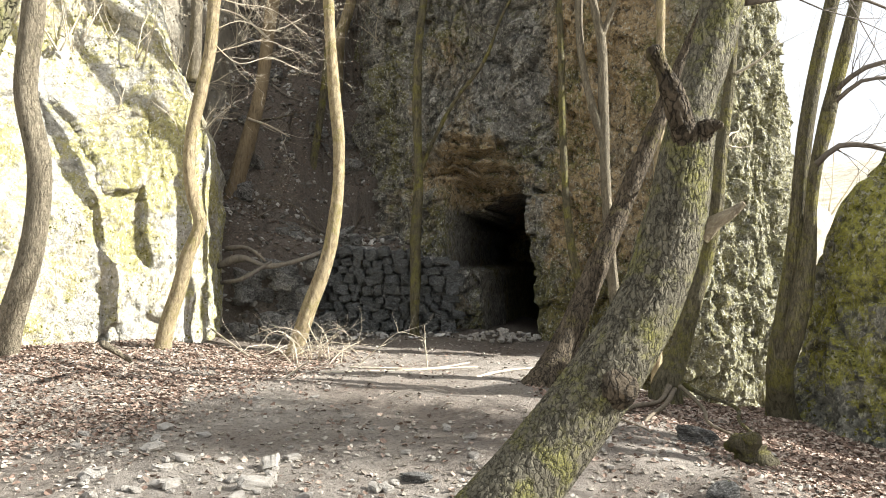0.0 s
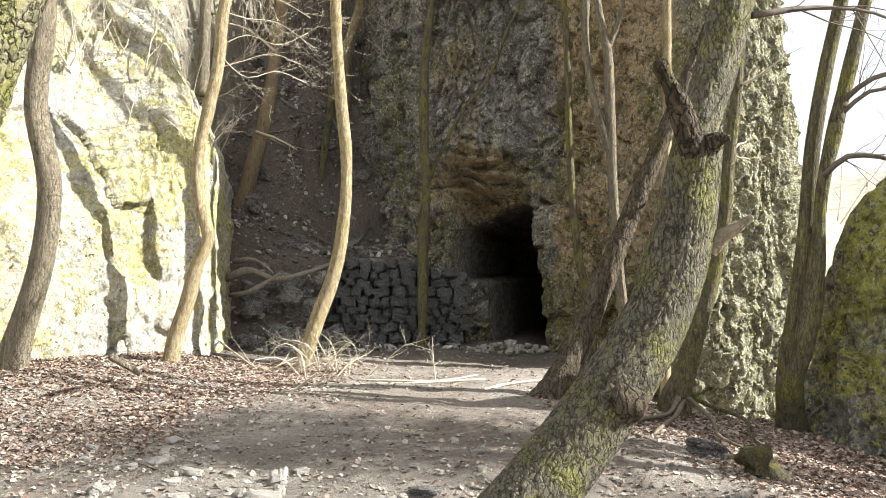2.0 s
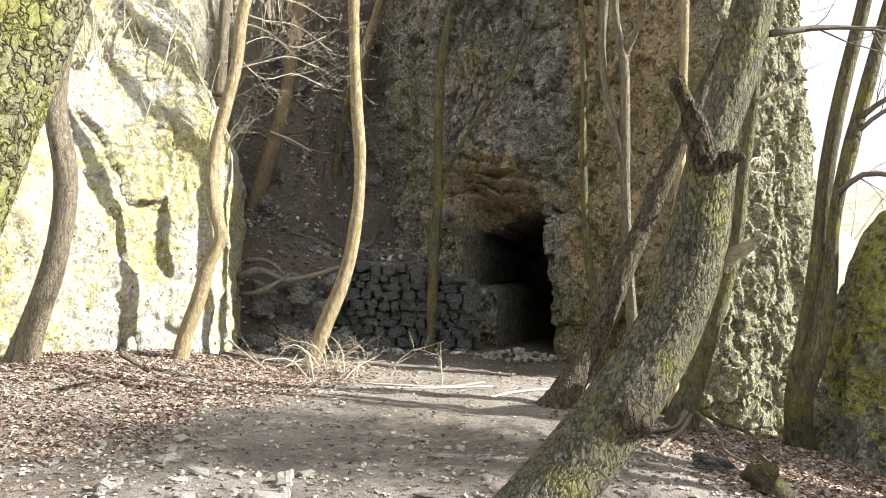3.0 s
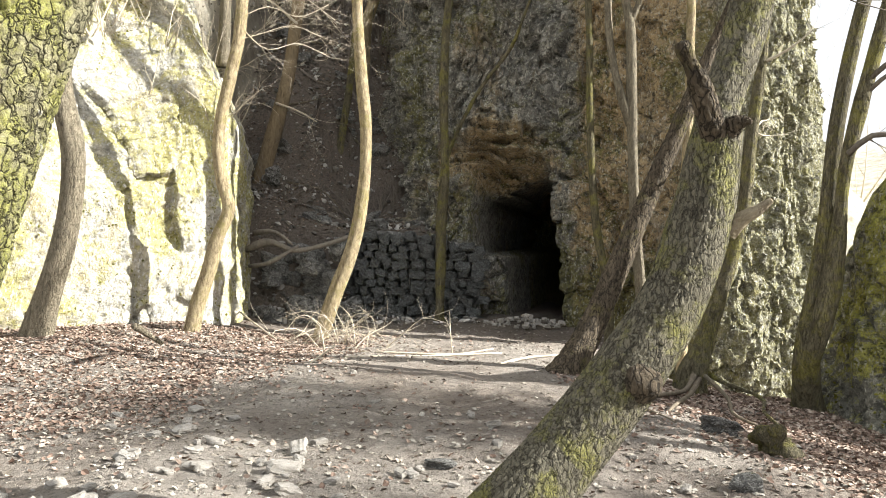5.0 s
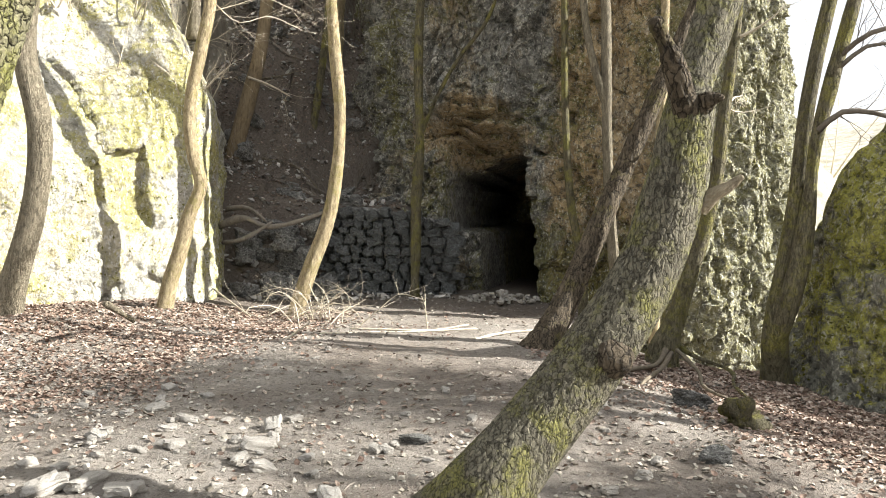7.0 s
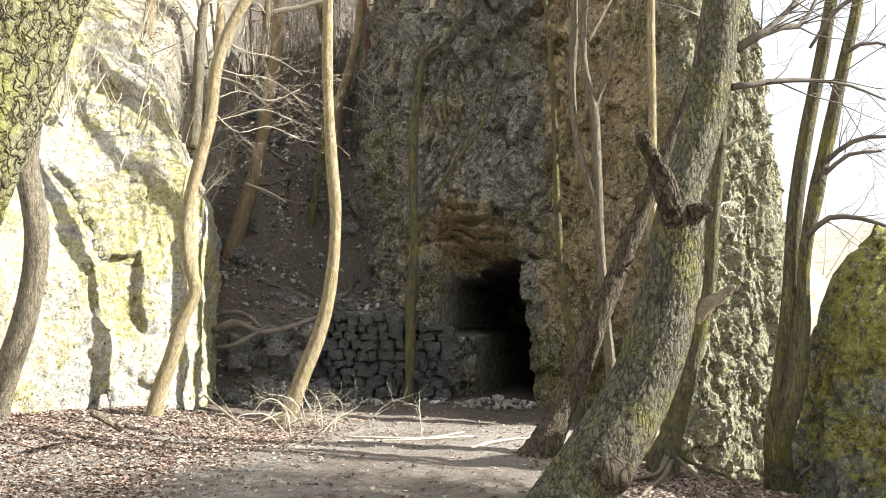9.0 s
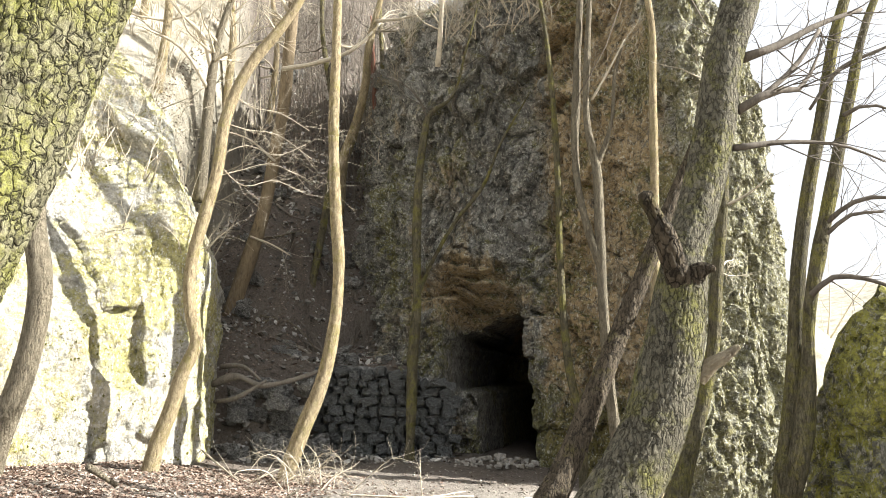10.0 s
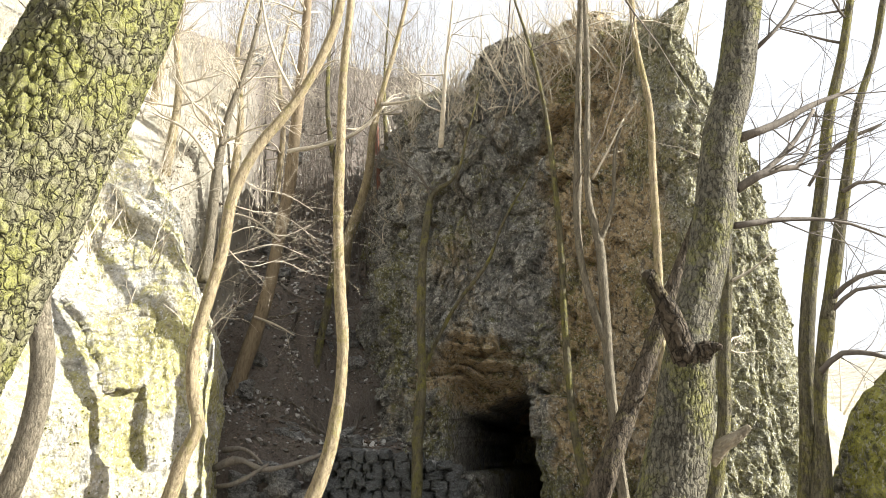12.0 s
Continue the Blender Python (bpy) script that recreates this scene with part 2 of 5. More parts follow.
def cliff_stain(n):
    """Ochre where fresh rock shows: the hollow over the cave, and the tower's inner side."""
    s = n.add("ShaderNodeSeparateXYZ")
    n.link(n.place, s.inputs[0])
    x, z = s.outputs["X"], s.outputs["Z"]
    tower = n.ramp(n.maths("MULTIPLY", n.maths("SUBTRACT", x, 2.0), 0.4, True), (0.08, 0.0), (0.25, 0.29), (0.72, 0.29), (0.90, -0.02))
    dx = n.maths("MULTIPLY", n.maths("SUBTRACT", x, 1.0), 0.75)
    dz = n.maths("MULTIPLY", n.maths("SUBTRACT", z, 3.2), 1.15)
    r = n.maths("ADD", n.maths("MULTIPLY", dx, dx), n.maths("MULTIPLY", dz, dz))
    hollow = n.ramp(r, (0.25, 0.24), (0.95, 0.0))
    return n.maths("ADD", tower, hollow)


def tower_moss(n):
    """More moss on the tower's open side and at the damp foot beside the cave."""
    s = n.add("ShaderNodeSeparateXYZ")
    n.link(n.place, s.inputs[0])
    open_side = n.ramp(n.maths("MULTIPLY", n.maths("SUBTRACT", s.outputs["X"], 3.6), 0.5, True), (0.0, 0.0), (0.3, 0.12), (1.0, 0.18))
    foot = n.maths("MULTIPLY", n.ramp(n.maths("MULTIPLY", s.outputs["Z"], 0.4, True), (0.2, 0.16), (0.9, 0.0)), n.maths("MULTIPLY", n.maths("SUBTRACT", s.outputs["X"], 1.8), 4.0, True))
    return n.maths("ADD", open_side, foot)


def tower_sun_flakes(n):
    """White flakes on the tower's outer side, grazing sun put into the rock's colour."""
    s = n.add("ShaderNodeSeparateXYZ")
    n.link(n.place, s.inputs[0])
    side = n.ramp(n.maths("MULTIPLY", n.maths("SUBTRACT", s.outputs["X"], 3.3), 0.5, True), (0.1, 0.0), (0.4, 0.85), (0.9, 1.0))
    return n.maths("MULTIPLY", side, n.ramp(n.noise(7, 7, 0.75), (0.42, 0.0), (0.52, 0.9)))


ROCK_LEFT = limestone("pale_limestone", (0.74, 0.71, 0.62), (0.60, 0.575, 0.48), (0.58, 0.50, 0.28), (0.32, 0.295, 0.11), 0.54, 0.50, None, 0.5, speckle=0.4)
ROCK_CLIFF = limestone("grey_limestone", (0.64, 0.61, 0.53), (0.35, 0.337, 0.30), (0.64, 0.48, 0.27), (0.15, 0.14, 0.045), 0.46, 0.25, cliff_stain, 1.0, tower_moss, tower_sun_flakes, 0.85)
ROCK_RIGHT = limestone("mossy_limestone", (0.56, 0.54, 0.45), (0.36, 0.35, 0.29), (0.46, 0.40, 0.19), (0.33, 0.315, 0.06), 0.72, 0.3, speckle=0.8)
ROCK_BLOCK = limestone("rubble_limestone", (0.44, 0.43, 0.40), (0.25, 0.245, 0.23), (0.24, 0.21, 0.14), (0.10, 0.10, 0.035), 0.25, 0.15, None, 0.5)


def bark_material(name, base, dark, moss, moss_cover, scale=1.0, lichen=0.0, relief=0.012, plates=0.0, squat=0.6, gap=0.09, cracked=0.85):
    """Bark: furrows along the stem or, where plates is given, cracked into plates that many to the metre."""
    n = Nodes(name)
    long = n.stretched(1, 1, 0.28)
    big = n.noise(3.0 * scale, 5, 0.6, warp=0.4)
    ridg = n.noise(20 * scale, 8, 0.75, long, 0.6)
    fine = n.noise(90 * scale, 5, 0.7)
    col = n.mix(n.ramp(ridg, (0.36, 1), (0.57, 0)), base, dark)
    col = n.mix(n.ramp(n.noise(1.7 * scale, 6, 0.7, warp=0.8), (0.42, 0.0), (0.62, 0.6)), col, tuple(c * 0.6 for c in base))
    col = n.mix(n.maths("MULTIPLY", n.ramp(fine, (0.40, 1), (0.60, 0)), 0.35), col, dark)
    crack = None
    if plates:
        wob = n.add("ShaderNodeTexNoise")
        wob.inputs["Scale"].default_value, wob.inputs["Detail"].default_value = plates * 0.6, 6
        n.link(n.place, wob.inputs["Vector"])
        mixer = n.add("ShaderNodeMix", data_type="VECTOR")
        mixer.inputs[0].default_value = 1.7 / plates
        n.link(n.stretched(1, 1, squat), mixer.inputs[4])
        n.link(wob.outputs["Color"], mixer.inputs[5])
        edge = n.cells(plates, "DISTANCE_TO_EDGE", mixer.outputs[1])
        tone = n.cells(plates, "F1", mixer.outputs[1])
        crack = n.ramp(edge.outputs["Distance"], (0.0, 0.0), (gap, 0.8), (0.3, 1.0))
        crack = n.maths("ADD", crack, n.ramp(n.noise(plates * 0.45, 3, 0.6), (0.50, 0.0), (0.68, 0.6)), True)
        col = n.mix(n.ramp(tone.outputs["Color"], (0.2, 0.0), (0.8, 0.22)), col, tuple(min(1, c * 1.7) for c in base))
    if moss_cover:
        edge = n.maths("ADD", n.maths("MULTIPLY", big, 0.75), n.maths("MULTIPLY", n.noise(16 * scale, 6, 0.7), 0.4))
        col = n.mix(n.maths("MULTIPLY", n.ramp(edge, (0.76 - 0.36 * moss_cover, 0), (0.90 - 0.36 * moss_cover, 1)), n.ramp(fine, (0.38, 0.35), (0.55, 0.9))), col, n.mix(n.ramp(fine, (0.3, 0), (0.7, 1)), moss, tuple(c * 1.6 for c in moss)))
    if lichen:
        col = n.mix(n.maths("MULTIPLY", n.ramp(n.noise(9 * scale, 6, 0.7, warp=1.0), (0.66, 0), (0.72, 1)), lichen), col, (0.42, 0.42, 0.36))
    h = n.maths("ADD", ridg, n.maths("MULTIPLY", fine, 0.4))
    if crack is not None:
        col = n.mix(n.ramp(edge_of(n, crack), (0.25, cracked), (0.75, 0.0)), col, tuple(c * 0.8 for c in dark))
        h = n.maths("ADD", n.maths("MULTIPLY", h, 0.9), n.maths("MULTIPLY", crack, 0.9))
    return n.finish(col, 0.9, h, relief, 1.0, 0.25)


def edge_of(n, crack):
    """The cracks with a ragged rim."""
    return n.maths("ADD", crack, n.maths("MULTIPLY", n.maths("SUBTRACT", n.noise(70, 4, 0.7), 0.5), 0.5))


BARK_LIGHT = bark_material("smooth_tan_bark", (0.50, 0.41, 0.255), (0.15, 0.11, 0.062), (0.21, 0.185, 0.06), 0.50, 1.0, 0.3, 0.022, 44.0, 0.3, 0.06, 0.3)
BARK_GREY = bark_material("grey_furrowed_bark", (0.30, 0.26, 0.185), (0.10, 0.083, 0.058), (0.14, 0.13, 0.05), 0.15, 1.0, 0.4, 0.030, 44.0, 0.3, 0.08, 0.4)
BARK_MOSS = bark_material("mossy_cracked_bark", (0.235, 0.215, 0.155), (0.03, 0.026, 0.019), (0.18, 0.175, 0.05), 0.56, 1.6, 0.9, 0.022, 46.0, 0.36, 0.10, 0.5)
BARK_DARK = bark_material("dark_ridged_bark", (0.17, 0.135, 0.092), (0.026, 0.021, 0.015), (0.12, 0.108, 0.03), 0.4, 1.0, 0.2, 0.035, 26.0, 0.3, 0.10, 0.7)
BARK_OLIVE = bark_material("olive_bark", (0.21, 0.185, 0.115), (0.045, 0.038, 0.022), (0.19, 0.175, 0.04), 0.60, 1.0, 0.3, 0.035, 40.0, 0.22, 0.09, 0.35)
BARK_GREEN = bark_material("algae_green_plated_bark", (0.33, 0.31, 0.19), (0.05, 0.043, 0.027), (0.22, 0.22, 0.06), 0.66, 3.0, 0.8, 0.010, 82.0, 0.6, 0.10, 0.7)
BARK_WARM = bark_material("warm_brown_bark", (0.30, 0.235, 0.15), (0.12, 0.088, 0.055), (0.14, 0.125, 0.035), 0.1, 1.0, 0.1, 0.008)
BARK_RED = bark_material("reddish_bark", (0.24, 0.10, 0.065), (0.10, 0.05, 0.03), (0.12, 0.11, 0.02), 0.0, 1.0, 0.0, 0.008)
# pale twigs carry sunlight in their colour, the grey ones the gully's shade
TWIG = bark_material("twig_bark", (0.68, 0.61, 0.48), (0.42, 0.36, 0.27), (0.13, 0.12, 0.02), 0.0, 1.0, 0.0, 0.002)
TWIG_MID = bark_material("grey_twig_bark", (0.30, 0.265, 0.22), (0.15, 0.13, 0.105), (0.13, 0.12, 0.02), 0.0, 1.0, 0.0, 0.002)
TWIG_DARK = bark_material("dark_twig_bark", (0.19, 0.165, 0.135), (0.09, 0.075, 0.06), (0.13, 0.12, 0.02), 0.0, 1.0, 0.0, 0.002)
WOOD_PALE = bark_material("pale_broken_wood", (0.36, 0.31, 0.21), (0.20, 0.165, 0.12), (0.13, 0.12, 0.02), 0.0, 1.0, 0.0, 0.006)
WOOD_BARE = bark_material("bare_weathered_wood", (0.21, 0.178, 0.13), (0.09, 0.072, 0.05), (0.13, 0.12, 0.02), 0.0, 1.0, 0.0, 0.004)


def soil_material():
    n = Nodes("trodden_soil")
    big, mid = n.noise(0.55, 6, 0.6, warp=0.5), n.noise(3.5, 9, 0.75)
    fine, dust, grit, crumb = n.noise(22, 9, 0.8), n.noise(90, 6, 0.75), n.cells(34), n.cells(75)
    col = n.mix(n.ramp(big, (0.38, 0), (0.62, 1)), (0.30, 0.265, 0.228), (0.40, 0.362, 0.315))
    col = n.mix(n.ramp(mid, (0.38, 0.45), (0.50, 0)), col, (0.17, 0.143, 0.118))
    col = n.mix(n.ramp(fine, (0.40, 0.7), (0.48, 0)), col, (0.10, 0.083, 0.068))
    col = n.mix(n.ramp(fine, (0.55, 0), (0.68, 0.6)), col, (0.46, 0.425, 0.375))
    col = n.mix(n.ramp(dust, (0.36, 0.6), (0.45, 0)), col, (0.10, 0.085, 0.07))
    peb = n.ramp(grit.outputs["Distance"], (0.20, 1), (0.32, 0))
    keep = n.ramp(grit.outputs["Color"], (0.60, 0), (0.66, 1))
    col = n.mix(n.maths("MULTIPLY", peb, keep), col, (0.42, 0.395, 0.345))
    peb2 = n.maths("MULTIPLY", n.ramp(crumb.outputs["Distance"], (0.2, 1), (0.35, 0)), n.ramp(crumb.outputs["Color"], (0.55, 0), (0.6, 0.9)))
    col = n.mix(peb2, col, (0.36, 0.33, 0.285))
    dead = n.ramp(n.noise(0.22, 4, 0.6), (0.45, 0), (0.62, 0.55))
    litter = n.cells(16)
    col = n.mix(dead, col, n.ramp(litter.outputs["Color"], (0.2, (0.10, 0.07, 0.05)), (0.8, (0.22, 0.165, 0.125))))
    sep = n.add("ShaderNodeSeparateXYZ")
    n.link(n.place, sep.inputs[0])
    # dark humus past y 12; its tone also paints shade into forecourt and gully
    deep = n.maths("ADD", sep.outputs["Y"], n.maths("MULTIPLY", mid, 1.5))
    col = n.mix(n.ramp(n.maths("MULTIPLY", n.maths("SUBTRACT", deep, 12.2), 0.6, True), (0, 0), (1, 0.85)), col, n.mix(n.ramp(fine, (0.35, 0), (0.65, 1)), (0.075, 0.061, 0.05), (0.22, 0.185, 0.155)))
    # far valley's dry grass and sunlit hillside scrub, paled to paint haze and glare
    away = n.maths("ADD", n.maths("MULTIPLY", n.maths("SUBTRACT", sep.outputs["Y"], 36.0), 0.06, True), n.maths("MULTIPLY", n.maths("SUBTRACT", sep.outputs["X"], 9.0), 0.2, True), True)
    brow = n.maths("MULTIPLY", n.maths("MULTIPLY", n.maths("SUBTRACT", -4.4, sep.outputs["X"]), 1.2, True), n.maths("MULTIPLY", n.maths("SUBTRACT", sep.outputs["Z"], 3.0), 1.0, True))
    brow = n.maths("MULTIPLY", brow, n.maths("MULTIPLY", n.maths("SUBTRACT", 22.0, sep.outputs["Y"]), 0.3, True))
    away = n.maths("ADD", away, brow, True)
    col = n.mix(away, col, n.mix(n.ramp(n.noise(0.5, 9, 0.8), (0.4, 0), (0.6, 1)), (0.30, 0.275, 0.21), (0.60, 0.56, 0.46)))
    h = n.maths("ADD", n.maths("MULTIPLY", mid, 0.7), n.maths("MULTIPLY", fine, 0.7))
    h = n.maths("ADD", h, n.maths("MULTIPLY", n.maths("MULTIPLY", peb, keep), 0.4))
    h = n.maths("ADD", h, n.maths("ADD", n.maths("MULTIPLY", peb2, 0.2), n.maths("MULTIPLY", dust, 0.15)))
    return n.finish(col, 0.95, h, 0.06, 1.0, 0.2)


SOIL = soil_material()


def leaf_material(name, a, b, c):
    n = Nodes(name)
    col = n.ramp(n.random("island"), (0.0, a), (0.5, b), (1.0, c))
    col = n.mix(n.ramp(n.noise(60, 4), (0.35, 0.5), (0.6, 0)), col, (0.08, 0.045, 0.03))
    return n.finish(col, 0.75, spec=0.3)


LEAF_DEAD = leaf_material("dead_leaf", (0.13, 0.082, 0.06), (0.33, 0.24, 0.185), (0.60, 0.51, 0.42))
LEAF_MID = leaf_material("gully_leaf", (0.07, 0.045, 0.032), (0.25, 0.175, 0.13), (0.55, 0.45, 0.36))
LEAF_OLD = leaf_material("rotted_leaf", (0.08, 0.058, 0.045), (0.14, 0.105, 0.08), (0.24, 0.19, 0.15))


def stone_material():
    n = Nodes("loose_stone")
    col = n.mix(n.ramp(n.noise(6, 6), (0.35, 0), (0.65, 1)), (0.44, 0.42, 0.38), (0.31, 0.29, 0.255))
    col = n.mix(n.maths("MULTIPLY", n.random(), 0.5), col, (0.30, 0.275, 0.24))
    col = n.mix(n.ramp(n.noise(40, 6), (0.33, 0.6), (0.5, 0)), col, (0.13, 0.105, 0.08))
    return n.finish(col, 0.9, n.noise(30, 8, 0.7), 0.01, 0.7, 0.25)


STONE = stone_material()


def gravel_material():
    n = Nodes("gravel")
    col = n.ramp(n.random("island"), (0.0, (0.18, 0.155, 0.125)), (0.5, (0.32, 0.29, 0.24)), (1.0, (0.48, 0.45, 0.39)))
    return n.finish(col, 0.92, n.noise(60, 5), 0.004, 0.6, 0.2)


GRAVEL = gravel_material()


def scree_material():
    n = Nodes("scree")
    col = n.ramp(n.random("island"), (0.0, (0.07, 0.062, 0.052)), (0.5, (0.26, 0.245, 0.22)), (1.0, (0.58, 0.56, 0.52)))
    return n.finish(col, 0.92, n.noise(40, 5), 0.006, 0.6, 0.2)


SCREE = scree_material()


# ---------------------------------------------------------------- the ground
def ground_height(x, y):
    """The lie of the land: a trodden path, a leaf bank, a hollow, the gully behind the dry wall and the hills."""
    x, y = np.asarray(x, float), np.asarray(y, float)
    p = np.stack([x.ravel(), y.ravel(), 0 * x.ravel()], 1)
    bumps = (0.045 * fbm(p, 1.6, 4, 3) + 0.018 * fbm(p, 0.34, 4, 9)).reshape(x.shape)
    z = 0.30 * step(-2.0, -5.2, x) * step(6.5, 11.5, y)
    z = z - 0.11 * np.log1p(np.exp((np.clip(x, -9, 7) - 1.6) * 2.5)) / 2.5 * (1 - step(40, 90, y))
    z = z - 0.55 * step(2.7, 3.7, x) * step(9.2, 10.6, y) * (1 - step(16, 40, y))
    z = z + 0.10 * step(12.2, 14.0, y) * step(-3.4, 0.5, x)
    z = z + 0.06 * np.exp(-((y - 8.6) / 1.1) ** 2) * step(3.5, 0.5, x)
    # the gully: it climbs steeply behind the dry wall, with a rougher foot beside the rock
    foot = 14.75 - 0.9 * step(-1.9, -2.9, x) + 9.5 * step(-0.2, 1.0, x)
    climb = np.clip(y - foot, 0, None)
    start = 1.55 * step(0.0, 0.35 + 1.1 * step(-1.9, -2.9, x), climb)
    rise = start + 0.25 * np.clip(climb, 0, 1.8) + 1.08 * np.clip(climb - 1.8, 0, 14.5) + 0.06 * np.clip(climb - 16.3, 0, 60)
    ledges, _ = chips(np.stack([p[:, 0] * 0.6, p[:, 1], 0 * p[:, 0]], 1), 1.3, 31, 0.8)
    rise = rise + step(0, 3, climb) * (0.3 * fbm(p, 2.4, 5, 21, 0.6) + 0.45 * (ledges - 0.5)).reshape(x.shape)
    rise = rise * step(24, 10, x)
    # the hillside above the pale rock
    bank = np.clip(y - 12.3 - 0.55 * (x + 4), 0, None) * step(-4.3, -5.4, x)
    left = np.minimum(2.6 * bank, 4.9) + 0.95 * np.clip(bank - 1.9, 0, 9.5) + 0.05 * np.clip(bank - 11.4, 0, 60)
    rise = np.where(x > -0.6, np.minimum(rise, np.clip(0.47 * y + 0.6 - 6.0 * step(2.0, 6.0, x), 0, None)), rise)
    rise = np.minimum(rise, 30) * (1 - 0.12 * step(-3.0, -8.0, x))
    z = z + np.maximum(rise, left * step(-4.2, -5.0, x))
    # far hills across the valley
    far = step(60, 150, np.hypot(x, y)) * step(-20, 15, y)
    z = z + far * (19 + 5 * fbm(p, 40, 3, 5).reshape(x.shape)) * step(8, 30, x)
    return z + bumps


def graded(stops):
    """Places with a step that changes: pairs of place and step."""
    out = [stops[0][0]]
    while out[-1] < stops[-1][0]:
        out.append(out[-1] + np.interp(out[-1], [s[0] for s in stops], [s[1] for s in stops]))
    return np.array(out)


gx = graded([(-1500, 200), (-200, 30), (-30, 2), (-10, 0.25), (-6, 0.06), (5, 0.06), (9, 0.25), (30, 2), (200, 30), (1500, 200)])
gy = graded([(-1500, 200), (-100, 20), (-6, 0.8), (2.5, 0.05), (9, 0.06), (15.5, 0.08), (22, 0.2), (45, 0.6), (150, 6), (400, 50), (1500, 200)])
X, Y = np.meshgrid(gx, gy)
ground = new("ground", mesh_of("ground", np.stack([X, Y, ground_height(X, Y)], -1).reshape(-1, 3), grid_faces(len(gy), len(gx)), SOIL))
tagged(ground, "trodden stony path and leafy gully soil", "ground", kind="structure")


def on_ground(x, y):
    return float(ground_height(np.array([x]), np.array([y]))[0])


# ---------------------------------------------------------------- rock faces
def rock_face(name, plan, tops, material, label, fine, lean, shape, extra=None, back=9.0, bottom=-0.9, seed=0, z_step=None, fall=0.10, rear=(0.15, 1.0), soft=False, profile=None):
    """A cliff: a face that follows a line on the plan from left to right, up to its own skyline, then runs back as a rough top."""
    n = int(spline(plan, 9)[2] / fine)
    line, s, _ = spline(np.column_stack([np.asarray(plan, float), np.asarray(tops, float)]), n)
    way = np.gradient(line[:, :2], axis=0)
    way /= np.linalg.norm(way, axis=1)[:, None]
    nrm = np.stack([way[:, 1], -way[:, 0]], 1)
    for _ in range(12):
        nrm[1:-1] = (nrm[:-2] + nrm[2:] + 2 * nrm[1:-1]) / 4
    nrm /= np.linalg.norm(nrm, axis=1)[:, None]
    highest = max(tops)
    rows = int((highest - bottom) / (z_step or fine))
    v = np.linspace(0, 1, rows)
    top = line[:, 2] + 0.35 * fbm(np.column_stack([line[:, :2], 0 * s]), 1.1, 4, seed + 40)
    z = bottom + v[:, None] * (top[None] - bottom)
    base = np.repeat(line[None, :, :2], rows, 0)
    N = np.repeat(nrm[None], rows, 0)
    out = -lean * z if profile is None else profile(base[..., 0], z)
    out = out - 0.7 * np.clip(z - top[None] + 0.9, 0, None) ** 2
    p = np.stack([base[..., 0] + N[..., 0] * out, base[..., 1] + N[..., 1] * out, z], -1).reshape(-1, 3)
    nn = np.column_stack([N.reshape(-1, 2), np.zeros(rows * n)])
    d = shape(p)
    if extra is not None:
        d = d + extra(p, d)
    p = p + nn * d[:, None]
    p[:, 2] += 0.04 * fbm(p, 0.5, 3, seed + 77)
    # the top runs back
    steps = np.r_[0.15, 0.4, 0.8, 1.4, 2.4, 4.0, 6.0, back]
    edge = p.reshape(rows, n, 3)[-1]
    more = []
    for k, b in enumerate(steps):
        q = edge + np.array([*rear, 0.0]) * b
        q[:, 2] += fall * b + 0.12 * fbm(q, 0.8, 3, seed + 90)
        more.append(q)
    drop = more[-1].copy()
    drop[:, 2] = bottom
    v = np.vstack([p, *more, drop])
    me = mesh_of(name, v, grid_faces(rows + len(steps) + 1, n), material, smooth=soft)
    return tagged(new(name, me), label, "rock face", kind="structure")


def broken(seed, big, mid, small, layers=0.0):
    def shape(p):
        q = p + 0.12 * np.stack([fbm(p, 0.8, 3, seed + 1), fbm(p, 0.8, 3, seed + 2), fbm(p, 0.8, 3, seed + 3)], 1)
        a, ja = chips(q * np.array([1, 1, 0.7]), 1.15, seed, 1.2)
        b, jb = chips(q * np.array([1, 1, 0.55]), 0.36, seed + 11, 1.2)
        c, jc = chips(q * np.array([1, 1, 0.7]), 0.14, seed + 23, 1.2)
        d = big * (a - 0.5) + mid * (b - 0.5) + small * (c - 0.5)
        d = d - 0.10 * big * np.exp(-(ja / 0.05) ** 2) - 0.3 * mid * np.exp(-(jb / 0.06) ** 2)
        d = d + 0.5 * big * fbm(p, 2.6, 3, seed + 5) + 0.25 * small * fbm(p, 0.1, 3, seed + 6)
        if layers:
            d = d + layers * (np.abs(((p[:, 2] + 0.25 * p[:, 0] + 0.2 * fbm(p, 1.0, 3, seed + 8)) / 0.55) % 1.0 - 0.5) - 0.25)
        return d
    return shape


